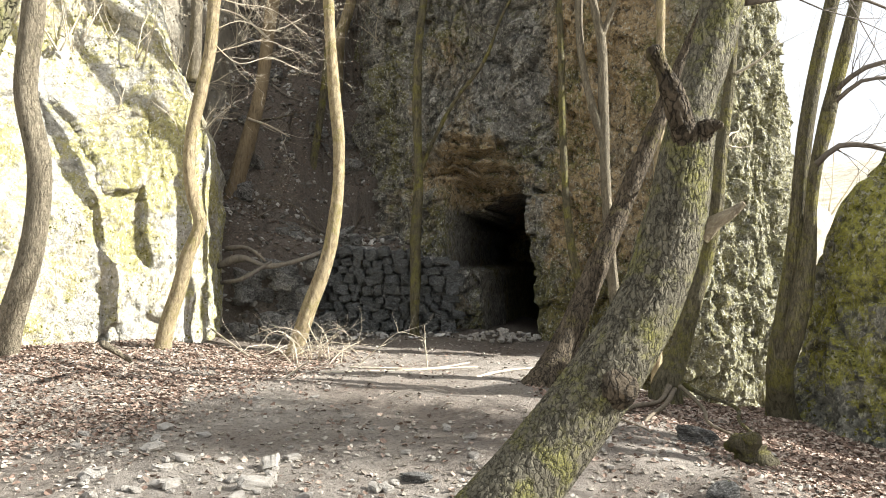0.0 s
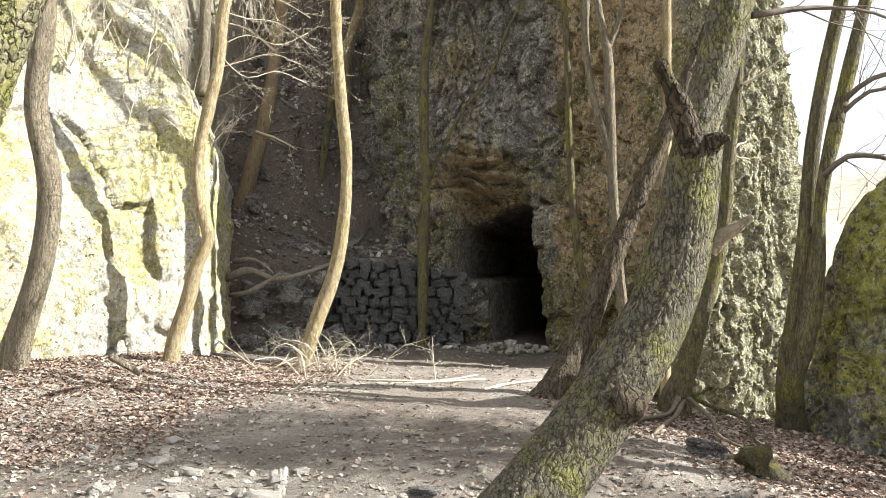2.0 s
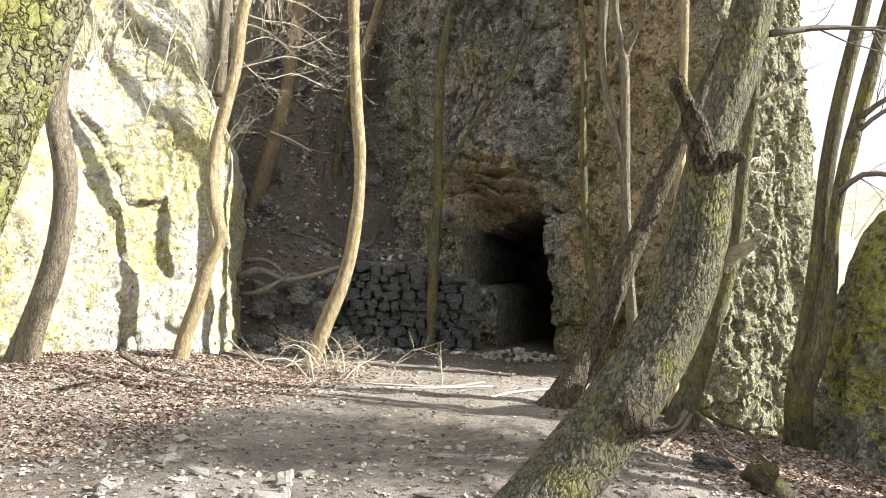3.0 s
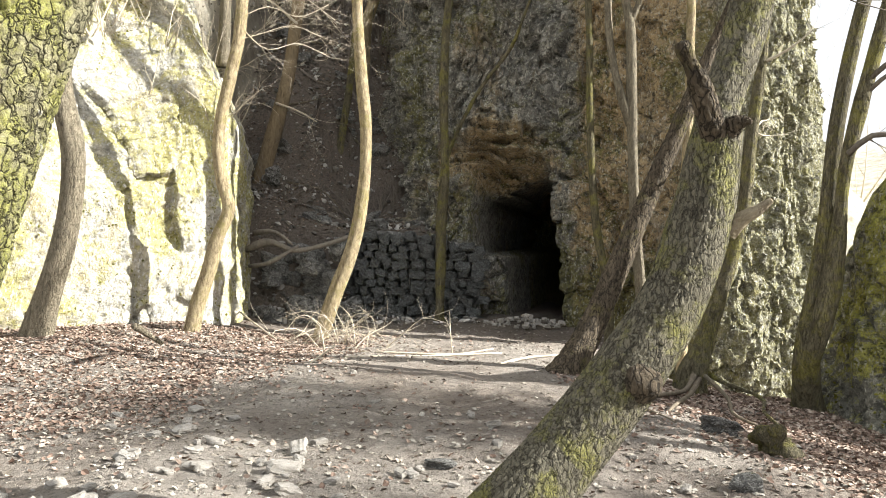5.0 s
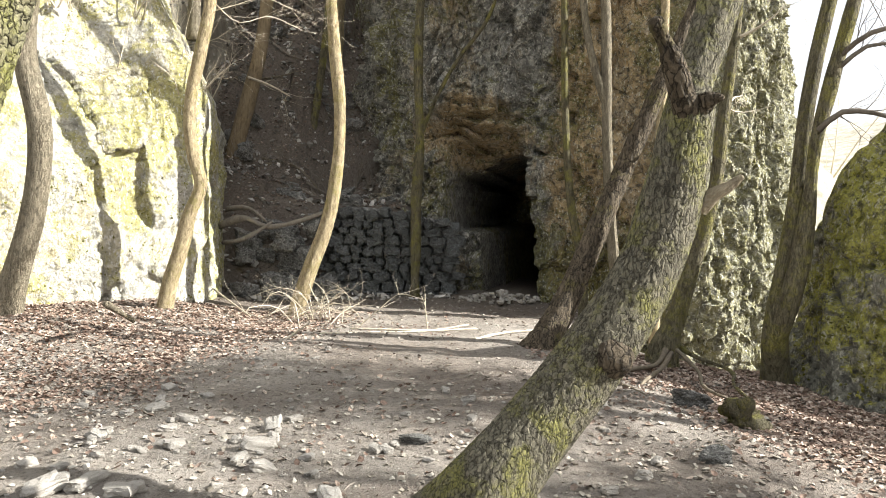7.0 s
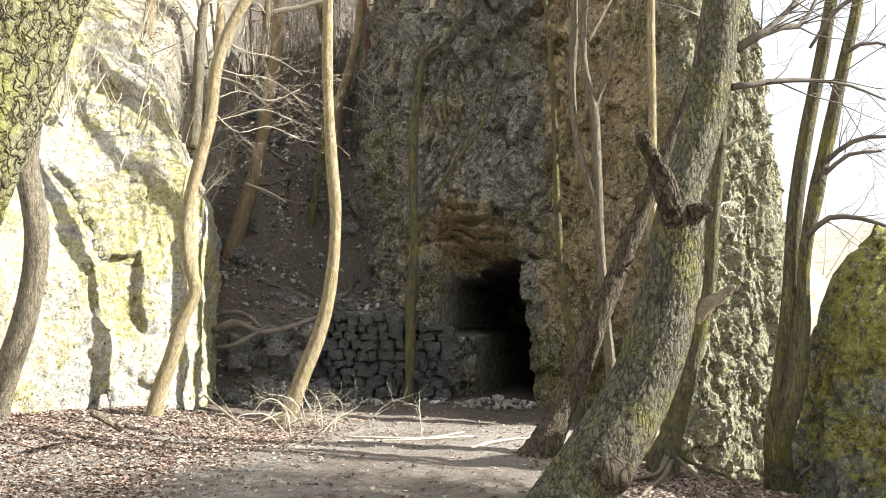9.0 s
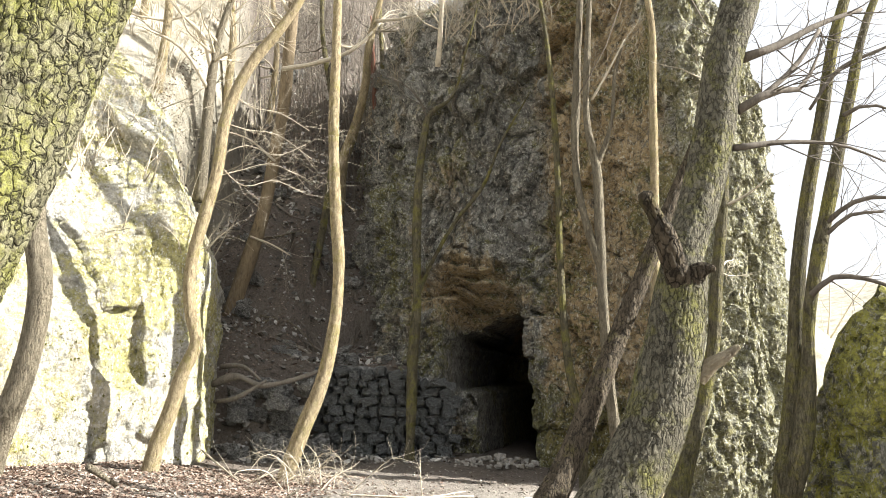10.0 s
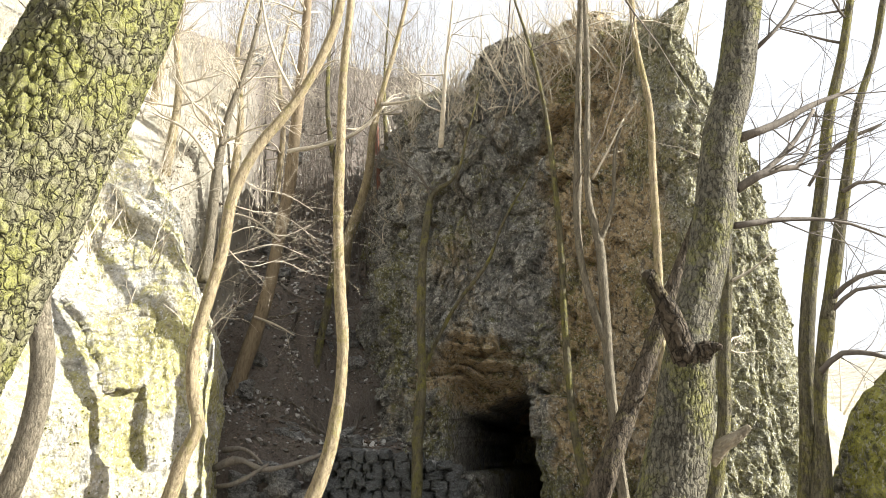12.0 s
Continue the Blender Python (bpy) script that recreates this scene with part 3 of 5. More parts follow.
def cave(p, d):
    """The cave mouth with a low pier in it, the funnel of stained rock over it, a rounded bulge and an upright slab at its sides."""
    x, z = p[:, 0], p[:, 2]
    flat = np.stack([x, 0 * x, z], 1)
    wob = 0.07 * fbm(flat, 0.45, 3, 60) + 0.03 * fbm(flat, 0.12, 2, 61)
    front = p[:, 1] < 15.6
    roof = np.interp(x, [0.3, 0.47, 0.8, 1.2, 1.6, 1.9], [2.02, 2.2, 2.34, 2.5, 2.72, 2.66]) + 0.10 * (chips(flat, 0.28, 64)[0] - 0.5)
    mouth = step(0.42, 0.52, x + wob) * step(1.84, 1.76, x + 0.25 * wob) * step(roof + 0.06, roof - 0.05, z + 0.6 * wob) * front
    pier = step(1.16, 1.07, x + 0.3 * wob) * step(1.36, 1.28, z + 0.8 * np.clip(x - 0.8, 0, None) ** 2 + 0.3 * wob)
    inside = mouth * (1 - pier)
    funnel = step(3.35, 2.45, z + 0.5 * wob) * step(0.35, 0.75, x + 0.5 * (z - 2.6) * step(2.6, 3.2, z)) * step(2.02, 1.8, x)
    shelf = np.abs(((z + 0.10 * (x - 1) + 0.10 * fbm(p, 0.6, 3, 63)) / 0.26) % 1.0 - 0.5) - 0.25
    stained = np.exp(-((x - 0.95) / 0.9) ** 2 - ((z - 3.25) / 0.6) ** 2)
    brow = np.exp(-((x - 0.75) / 0.95) ** 4 - ((z - 3.85) / 0.45) ** 2)
    bulge = np.exp(-((x - 0.2) / 0.42) ** 2 - ((z - 2.6) / 0.38) ** 2)
    slab = step(1.78, 1.86, x) * step(2.75, 2.5, x) * step(2.90, 2.70, z + wob + 0.25 * (x - 1.9))
    shape = -1.15 * funnel + 0.45 * brow + 0.34 * bulge + 0.9 * shelf * stained + 0.26 * slab
    return -inside * (9.0 + d) - 0.30 * mouth * pier + shape * (1 - mouth) * front


rough_cliff = broken(100, 0.46, 0.24, 0.11)


def cliff_relief(p):
    """The tower's faces are planer than the back wall, with upright flutes and thin flakes."""
    q = p * np.array([1, 1, 0.62]) + 0.05 * fbm(p, 0.3, 2, 129)[:, None]
    flakes, _ = chips(q, 0.24, 131, 1.6)
    scales, _ = chips(q, 0.10, 137, 1.8)
    tower = step(2.9, 4.2, p[:, 0])
    flutes = fbm(p * np.array([1, 1, 0.28]), 0.7, 3, 140)
    return rough_cliff(p) * (1 - 0.75 * tower) + tower * (0.07 * (flakes - 0.5) + 0.03 * (scales - 0.5) + 0.15 * flutes)


CLIFF_PLAN = [(-3.0, 23.0), (-1.9, 18.5), (-0.9, 15.9), (-0.35, 15.1), (0.3, 14.7), (1.1, 14.5), (1.8, 14.25), (2.25, 13.9), (2.65, 13.5), (3.1, 13.05), (3.6, 12.6), (4.1, 11.95), (4.6, 11.95), (5.2, 12.15), (5.9, 12.5), (6.5, 13.2), (6.9, 15.0), (7.1, 17.5), (7.4, 21.0)]
CLIFF_TOPS = [11.0, 11.0, 9.9, 9.5, 10.3, 11.0, 11.3, 11.2, 10.8, 10.3, 9.9, 9.5, 9.2, 8.6, 7.6, 6.8, 6.2, 5.6, 4.8]


def cliff_profile(x, z):
    """The back wall leans; the tower stands nearly upright."""
    return -(0.13 - 0.09 * step(2.8, 4.2, x)) * z


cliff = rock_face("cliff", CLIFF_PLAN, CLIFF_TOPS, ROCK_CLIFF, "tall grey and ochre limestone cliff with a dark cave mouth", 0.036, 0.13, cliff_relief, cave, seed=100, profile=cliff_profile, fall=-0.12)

def left_profile(x, z):
    """Upright to about a man's height and a half, then lying back; the open corner stands upright for longer."""
    start = 2.1 + 1.3 * step(-4.5, -3.5, x)
    return -0.03 * z - 0.40 * np.clip(z - start, 0, None)


LEFT_PLAN = [(-12.0, 7.4), (-9.0, 8.2), (-6.6, 9.6), (-5.2, 10.7), (-4.3, 11.5), (-3.75, 11.95), (-3.42, 12.4), (-3.48, 13.2), (-3.72, 14.5), (-4.05, 16.2), (-4.6, 18.2)]
LEFT_TOPS = [8.0, 8.2, 8.3, 8.0, 7.6, 6.6, 5.6, 5.2, 6.0, 6.8, 7.6]
pale_rock = rock_face("pale_rock", LEFT_PLAN, LEFT_TOPS, ROCK_LEFT, "sunlit pale limestone outcrop with yellow-green moss", 0.04, 0.14, broken(300, 0.13, 0.05, 0.035), None, back=5.0, seed=300, rear=(-0.9, 0.6), soft=True, profile=left_profile, fall=0.75)

RIGHT_PLAN = [(5.6, 9.4), (4.9, 9.3), (4.42, 9.1), (4.25, 8.7), (4.3, 8.15), (4.55, 7.5), (5.1, 6.8), (6.0, 6.0), (9.5, 4.6)]
RIGHT_TOPS = [1.6, 1.8, 1.95, 2.15, 2.4, 2.15, 1.4, 0.7, 0.4]
mossy_rock = rock_face("mossy_rock", RIGHT_PLAN, RIGHT_TOPS, ROCK_RIGHT, "low moss-covered limestone outcrop beside the slope", 0.04, 0.10, broken(500, 0.20, 0.10, 0.05), None, back=4.0, seed=500, fall=-0.5, rear=(0.95, 0.0))


# ---------------------------------------------------------------- trees
def plated(cell_round, cell_long, depth, seed):
    """Bark broken into raised plates round a trunk."""
    def bark(m, v):
        ang, s, r = m[:, 0], m[:, 1], m[:, 2]
        k = np.maximum(6, np.round(2 * np.pi * np.median(r) / cell_round))
        warp = 0.35 * fbm(v, cell_long * 1.2, 2, seed + 3)
        q = np.stack([np.cos(ang) * k / (2 * np.pi), np.sin(ang) * k / (2 * np.pi), s / cell_long + warp], 1)
        tall, joint = chips(q, 1.0, seed, 0.6)
        return depth * (step(0.0, 0.17, joint) - 0.8 + 0.22 * (tall - 0.5)) + 0.22 * depth * fbm(v, cell_round * 0.5, 2, seed + 7)
    return bark


def twig_spray(limbs, start, way, length, radius, rng, depth, droop=0.0, up=0.25, spread=0.9):
    """A wandering branch with side shoots, down to fine twigs."""
    thin = radius < 0.005
    n = max(3 if thin else 4, int(length / (0.24 if thin else 0.16)))
    pts, rad = [np.array(start, float)], [radius]
    d = np.array(way, float)
    d /= np.linalg.norm(d)
    for i in range(1, n + 1):
        d = d + rng.normal(0, 0.16, 3) + np.array([0, 0, (up - droop) * 0.12])
        d /= np.linalg.norm(d)
        pts.append(pts[-1] + d * length / n)
        rad.append(radius * (1 - 0.85 * i / n))
    v, f, caps = tube(pts, rad, around=6 if radius > 0.015 else 4 if radius > 0.006 else 3, along=n + 1 if radius < 0.02 else 2 * n)
    limbs.add(v, f, caps[len(caps) // 2:] if thin else caps)
    if depth <= 0:
        return
    shoots = max(2, int(length / 0.22)) if depth > 1 else max(2, int(length / 0.16))
    for i in range(shoots):
        k = rng.integers(max(1, n // 5), n + 1)
        side = rng.normal(0, 1, 3)
        side -= d * (side @ d)
        side /= np.linalg.norm(side) + 1e-9
        w = (pts[k] - pts[k - 1]) / np.linalg.norm(pts[k] - pts[k - 1])
        twig_spray(limbs, pts[k], w + spread * side * rng.uniform(0.6, 1.2), length * rng.uniform(0.3, 0.6), max(rad[k] * 0.6, 0.0015), rng, depth - 1, droop, up, spread)


def tree(label, trunk, material, branches=(), crown=0, seed=0, around=20, bark=None, twig=TWIG, along=None, crown_from=0.5, crown_len=1.3, name="tree", forks=(), group="", twig_depth=2, rooted=True, bare=()):
    """A bare tree: trunk points (x, y, z, radius), named branches of the same kind, and a crown of fine shoots."""
    rng = np.random.default_rng(seed)
    trunk = np.asarray(trunk, float)
    floor = on_ground(trunk[0, 0], trunk[0, 1])
    if rooted and trunk[0, 2] > floor - 0.05:
        trunk = np.vstack([[trunk[0, 0] - 0.1 * (trunk[1, 0] - trunk[0, 0]), trunk[0, 1], floor - 0.15, trunk[0, 3] * 1.25], trunk])
    base = trunk[0, :3]
    ob = thing(name, label, "tree", group, base)
    v, f, caps = tube(trunk[:, :3] - base, trunk[:, 3], around, along, 0.10, seed, bark)
    l = Limbs()
    l.add(v, f, caps)
    part("trunk", l.mesh("trunk", material), ob)
    for k, fork in enumerate(forks):
        fork = np.asarray(fork, float)
        l = Limbs()
        long = np.linalg.norm(np.diff(fork[:, :3], axis=0), axis=1).sum()
        thick = bark is not None and long > 1.5
        l.tube(fork[:, :3] - base, fork[:, 3], min(max(8, around - 4), 110 if thick else 40), int(long / 0.014) if thick else 60, 0.10 if thick else 0.24, seed + 5, bark if thick else plated(0.016, 0.09, 0.008, 33) if bark is not None else None)
        stub = bark is not None and not thick
        part("stub" if stub else "limb", l.mesh("limb", WOOD_PALE if k in bare else BARK_DARK if stub else material), ob, "pale splintered stub" if k in bare else "dark broken stub" if stub else "")
    for b in branches:
        b = np.asarray(b, float)
        l = Limbs()
        l.tube(b[:, :3] - base, b[:, 3], 7, None, 0.12, seed + 9)
        bough = part("branch", l.mesh("branch", twig), ob)
        for k in range(1, len(b)):
            for _ in range(3):
                w = b[k, :3] - b[k - 1, :3]
                ll = Limbs() if k == 1 and _ == 0 else ll
                twig_spray(ll, b[k, :3] - base - w * rng.uniform(0, 0.5), w / np.linalg.norm(w) + rng.normal(0, 0.6, 3), rng.uniform(0.35, 0.9), min(max(b[k, 3] * 0.5, 0.003), 0.006), rng, 2 if b[k, 3] < 0.012 else 1)
        tagged(part("twig_spray", ll.mesh("twig_spray", twig), bough), kind="stuff")
    if crown:
        c, s, total = spline(trunk, 60)
        l = Limbs()
        for i in range(crown):
            k = int(60 * (crown_from + (1 - crown_from) * rng.random() * 0.98))
            a = rng.uniform(0, 2 * np.pi)
            w = np.array([math.cos(a), math.sin(a), rng.uniform(0.1, 0.9)])
            twig_spray(l, c[k, :3] - base, w, crown_len * rng.uniform(0.5, 1.2), max(0.006, c[k, 3] * 0.35), rng, twig_depth)
        tagged(part("twig_spray", l.mesh("twig_spray", twig), ob), kind="stuff")
    return ob


def limb(*rows, stout=1.0):
    return [(x, y, z, r * stout) for (x, y, z), r in rows]


# the near tree with plated green bark
tree("leaning tree with green-tinged plated bark beside the path",
     limb(((-0.95, 0.63, -0.150), 0.115), ((-0.77, 0.72, 0.828), 0.092), ((-0.547, 0.79, 1.654), 0.084), ((-0.507, 0.8, 1.79), 0.083), ((-0.472, 0.82, 1.931), 0.083), ((-0.413, 0.85, 2.178), 0.083), ((-0.404, 0.9, 2.393), 0.076), ((-0.408, 1.0, 2.756), 0.05)),
     BARK_GREEN, crown=5, seed=1, around=210, along=1000, bark=plated(0.0135, 0.021, 0.0045, 61), twig=TWIG_DARK, crown_from=0.9)

# the big leaning tree over the path: a broken front stem and a sound one behind it
tree("stout leaning tree with cracked mossy bark and broken stubs",
     limb(((-0.012, 3.942, -0.25), 0.26), ((0.278, 3.3, 0.325), 0.188), ((0.529, 3.36, 0.615), 0.166), ((0.822, 3.42, 0.982), 0.158), ((1.067, 3.48, 1.379), 0.148), ((1.19, 3.52, 1.797), 0.135), ((1.231, 3.55, 2.009), 0.122), ((1.252, 3.56, 2.12), 0.112)),
     BARK_MOSS, seed=2, bare=(1,), around=190, along=420, bark=plated(0.020, 0.065, 0.0055, 31), twig=TWIG_DARK,
     forks=[limb(((1.225, 3.52, 1.99), 0.066), ((1.165, 3.46, 2.13), 0.054), ((1.10, 3.42, 2.27), 0.050), ((1.05, 3.40, 2.36), 0.036), ((1.025, 3.39, 2.41), 0.044), ((1.014, 3.39, 2.44), 0.034)),
            limb(((1.276, 3.5, 1.611), 0.05), ((1.337, 3.46, 1.675), 0.036), ((1.393, 3.44, 1.714), 0.026), ((1.44, 3.42, 1.755), 0.012)),
            limb(((1.25, 3.5, 2.05), 0.05), ((1.29, 3.44, 2.10), 0.036), ((1.315, 3.42, 2.105), 0.022), ((1.335, 3.40, 2.10), 0.008)),
            limb(((0.80, 3.40, 0.95), 0.10), ((0.875, 3.28, 0.935), 0.075), ((0.895, 3.245, 0.93), 0.03)),
            limb(((1.074, 3.65, 1.31), 0.12), ((1.243, 3.85, 1.772), 0.115), ((1.403, 4.0, 2.261), 0.115), ((1.542, 4.08, 2.654), 0.118), ((1.64, 4.12, 3.056), 0.115), ((1.717, 4.15, 3.437), 0.112), ((1.844, 4.2, 3.814), 0.108), ((1.93, 4.22, 4.213), 0.102), ((2.138, 4.3, 5.327), 0.08), ((2.341, 4.4, 7.429), 0.04))],
     branches=[limb(((1.828, 4.15, 3.442), 0.034), ((2.062, 4.2, 3.553), 0.024), ((2.371, 4.3, 3.745), 0.018), ((2.691, 4.4, 3.9), 0.013)),
               limb(((1.764, 4.1, 3.106), 0.028), ((1.971, 4.1, 3.232), 0.022), ((2.179, 4.2, 3.292), 0.016), ((2.285, 4.25, 3.434), 0.010), ((2.391, 4.3, 3.67), 0.004)),
               limb(((1.884, 4.1, 3.178), 0.018), ((2.132, 4.2, 3.399), 0.015), ((2.367, 4.3, 3.707), 0.011)),
               limb(((1.73, 4.1, 2.886), 0.020), ((2.106, 4.2, 2.966), 0.013), ((2.492, 4.3, 2.981), 0.009), ((2.775, 4.4, 2.929), 0.006)),
               limb(((2.004, 4.2, 4.067), 0.014), ((2.16, 4.2, 4.228), 0.011), ((2.384, 4.3, 4.56), 0.008))])

# trees before the pale rock
tree("curved grey tree before the sunlit rock",
     limb(((-5.2, 9.6, -0.169), 0.27), ((-5.048, 9.6, 0.52), 0.21), ((-4.764, 9.65, 1.697), 0.185), ((-4.732, 9.7, 2.538), 0.175), ((-4.919, 9.7, 3.516), 0.165), ((-4.83, 9.7, 4.5), 0.16), ((-4.999, 9.9, 6.86), 0.13), ((-4.741, 10.2, 11.512), 0.06), stout=0.82),
     BARK_GREY, seed=3, around=24, crown=10, crown_from=0.72)
tree("sinuous tan tree with forked top beside the sunlit rock",
     limb(((-3.727, 11.140, -0.144), 0.17), ((-3.593, 11.140, 0.579), 0.135), ((-3.434, 11.140, 1.061), 0.125), ((-3.321, 11.140, 1.531), 0.12), ((-3.168, 11.140, 1.950), 0.118), ((-3.270, 11.140, 2.318), 0.115), ((-3.332, 11.140, 2.777), 0.112), ((-3.301, 11.140, 3.237), 0.11), ((-3.209, 11.140, 3.667), 0.108), ((-3.051, 11.140, 4.423), 0.105), ((-2.968, 11.140, 5.311), 0.105), ((-2.703, 11.140, 6.050), 0.10), ((-2.150, 11.140, 6.869), 0.09), ((-1.796, 11.140, 7.613), 0.085), ((-1.564, 11.140, 8.325), 0.08), ((-1.511, 11.140, 10.021), 0.07), ((-1.438, 11.242, 14.682), 0.03), stout=0.82),
     BARK_LIGHT, seed=4, around=22, crown=14, crown_from=0.7,
     branches=[limb(((-2.902, 11.140, 5.633), 0.009), ((-2.601, 11.242, 5.484), 0.007), ((-2.260, 11.446, 5.491), 0.005), ((-1.810, 11.651, 5.280), 0.005)), limb(((-3.024, 11.140, 4.707), 0.009), ((-2.659, 11.242, 4.890), 0.007), ((-2.276, 11.446, 4.808), 0.005), ((-1.846, 11.651, 5.055), 0.005)), limb(((-3.091, 11.140, 4.365), 0.009), ((-2.726, 11.242, 4.509), 0.007), ((-2.335, 11.344, 4.648), 0.005), ((-1.943, 11.549, 4.552), 0.005)), limb(((-2.939, 11.140, 5.181), 0.009), ((-2.669, 11.242, 5.133), 0.007), ((-2.332, 11.446, 5.161), 0.005), ((-1.752, 11.651, 4.832), 0.005)), limb(((-3.052, 11.140, 4.578), 0.009), ((-2.674, 11.242, 4.271), 0.006), ((-2.261, 11.446, 4.414), 0.007), ((-1.863, 11.651, 4.295), 0.005)),
               limb(((-2.159, 11.140, 7.013), 0.035), ((-2.444, 11.038, 7.538), 0.025), ((-2.673, 11.038, 8.229), 0.02), ((-2.816, 10.935, 9.186), 0.012))])
tree("slender sunlit tree with tan bark rising by a brush pile",
     limb(((-1.949, 11.8, -0.103), 0.155), ((-1.711, 11.8, 0.669), 0.14), ((-1.446, 11.8, 1.4), 0.13), ((-1.293, 11.8, 2.303), 0.115), ((-1.268, 11.8, 3.164), 0.11), ((-1.364, 11.8, 4.11), 0.105), ((-1.445, 11.8, 5.231), 0.10), ((-1.47, 11.8, 6.543), 0.095), ((-1.484, 11.8, 7.766), 0.085), ((-1.417, 11.8, 9.163), 0.075), ((-1.379, 11.9, 12.164), 0.05), ((-1.424, 12.0, 15.56), 0.02), stout=0.82),
     BARK_LIGHT, seed=5, around=22, crown=10, crown_from=0.75)

# trees of the gully and before the cave
tree("leaning reddish-brown tree rooted in the shaded gully",
     limb(((-4.122, 16.2, 2.105), 0.192), ((-3.731, 16.2, 3.521), 0.160), ((-3.419, 16.2, 4.763), 0.144), ((-3.203, 16.2, 6.362), 0.136), ((-3.147, 16.2, 6.746), 0.132), ((-3.051, 16.2, 8.481), 0.120), ((-2.992, 16.2, 10.165), 0.112), ((-2.97, 16.2, 11.933), 0.096), ((-3.11, 16.4, 16.091), 0.048)),
     BARK_WARM, seed=6, around=16, crown=22, crown_from=0.42, crown_len=1.7,
     branches=[limb(((-3.195, 16.1, 5.98), 0.03), ((-3.695, 15.6, 6.313), 0.02), ((-4.172, 15.2, 6.356), 0.012)), limb(((-3.581, 16.0, 4.311), 0.03), ((-3.028, 15.6, 4.077), 0.02), ((-2.627, 15.3, 3.841), 0.012)), limb(((-3.135, 16.0, 8.01), 0.05), ((-2.385, 15.8, 8.097), 0.045), ((-1.536, 15.6, 8.383), 0.035), ((-1.189, 15.6, 8.768), 0.02))])
tree("thin olive tree on the gully slope",
     limb(((-2.687, 17.0, 1.473), 0.112), ((-2.523, 17.2, 2.913), 0.096), ((-2.353, 17.4, 4.2), 0.088), ((-2.215, 17.5, 5.495), 0.080), ((-2.143, 17.6, 7.064), 0.072), ((-2.549, 17.6, 9.693), 0.056), ((-2.606, 17.8, 12.97), 0.032)),
     BARK_OLIVE, seed=7, around=12, crown=10, crown_from=0.6, twig=TWIG_DARK)
tree("slim mossy tree against the dry stone wall",
     limb(((-0.113, 13.9, 0.029), 0.117), ((-0.104, 13.95, 1.04), 0.098), ((-0.112, 14.0, 1.855), 0.094), ((-0.06, 14.0, 2.777), 0.086), ((-0.103, 14.0, 4.005), 0.078), ((-0.008, 14.0, 6.062), 0.066), ((0.051, 14.0, 6.392), 0.055), ((0.448, 13.9, 6.694), 0.027), ((0.7, 13.8, 7.542), 0.020), ((0.953, 13.8, 8.637), 0.012)),
     BARK_OLIVE, seed=8, around=14, crown=5, crown_from=0.7, twig=TWIG_DARK,
     branches=[limb(((0.031, 14.0, 6.336), 0.023), ((-0.132, 13.8, 6.645), 0.017), ((-0.501, 13.7, 6.925), 0.011), ((-0.914, 13.6, 7.039), 0.006))])
tree("thin mossy tree leaning along the cliff",
     limb(((-0.006, 14.3, 3.116), 0.039), ((0.588, 14.2, 4.369), 0.036), ((1.107, 14.1, 5.079), 0.033), ((1.423, 14.1, 5.903), 0.026), ((1.947, 14.0, 6.875), 0.013)),
     BARK_OLIVE, seed=9, around=8, crown=4, crown_from=0.6, twig=TWIG_DARK)
tree("slim tree with red bark high in the gully",
     limb(((-1.336, 22.0, 6.881), 0.11), ((-1.436, 22.0, 8.403), 0.10), ((-1.553, 22.0, 9.95), 0.09), ((-1.64, 22.0, 11.0), 0.07), ((-1.75, 22.0, 12.2), 0.02)), BARK_RED, seed=10, around=10, crown=6, crown_from=0.6, twig=TWIG_DARK)
tree("slim olive tree high in the gully",
     limb(((-0.945, 21.0, 5.771), 0.10), ((-0.944, 21.0, 7.291), 0.09), ((-1.151, 21.0, 8.918), 0.08), ((-1.294, 21.0, 10.408), 0.07), ((-1.397, 21.0, 11.657), 0.05), ((-1.346, 21.0, 15.061), 0.02)), BARK_OLIVE, seed=11, around=10, crown=8, crown_from=0.5, twig=TWIG_DARK)
tree("twisted pale tree catching sun above the gully",
     limb(((-2.183, 20.0, 6.996), 0.15), ((-1.845, 19.6, 7.955), 0.13), ((-1.611, 19.3, 8.921), 0.11), ((-1.514, 19.0, 10.018), 0.10), ((-1.384, 19.0, 10.7), 0.085), ((-1.041, 19.0, 12.22), 0.065), ((-0.747, 19.0, 13.798), 0.05), ((-0.583, 19.0, 16.556), 0.02)), BARK_LIGHT, seed=12, around=10, crown=12, crown_from=0.4, crown_len=1.8,
     branches=[limb(((-1.381, 19.0, 10.618), 0.05), ((-0.646, 18.6, 10.529), 0.03), ((0.016, 18.2, 10.594), 0.02)), limb(((-1.543, 19.0, 10.123), 0.05), ((-1.939, 18.6, 9.695), 0.035), ((-2.33, 18.2, 9.587), 0.02))])
tree("pale branching shrub growing from the cliff",
     limb(((0.214, 14.9, 7.736), 0.06), ((0.243, 14.6, 8.385), 0.05), ((0.291, 14.4, 9.433), 0.04), ((0.389, 14.3, 10.555), 0.025), ((0.431, 14.3, 11.914), 0.01)), TWIG, seed=13, around=8, crown=12, crown_from=0.1, crown_len=1.4, name="shrub", rooted=False)
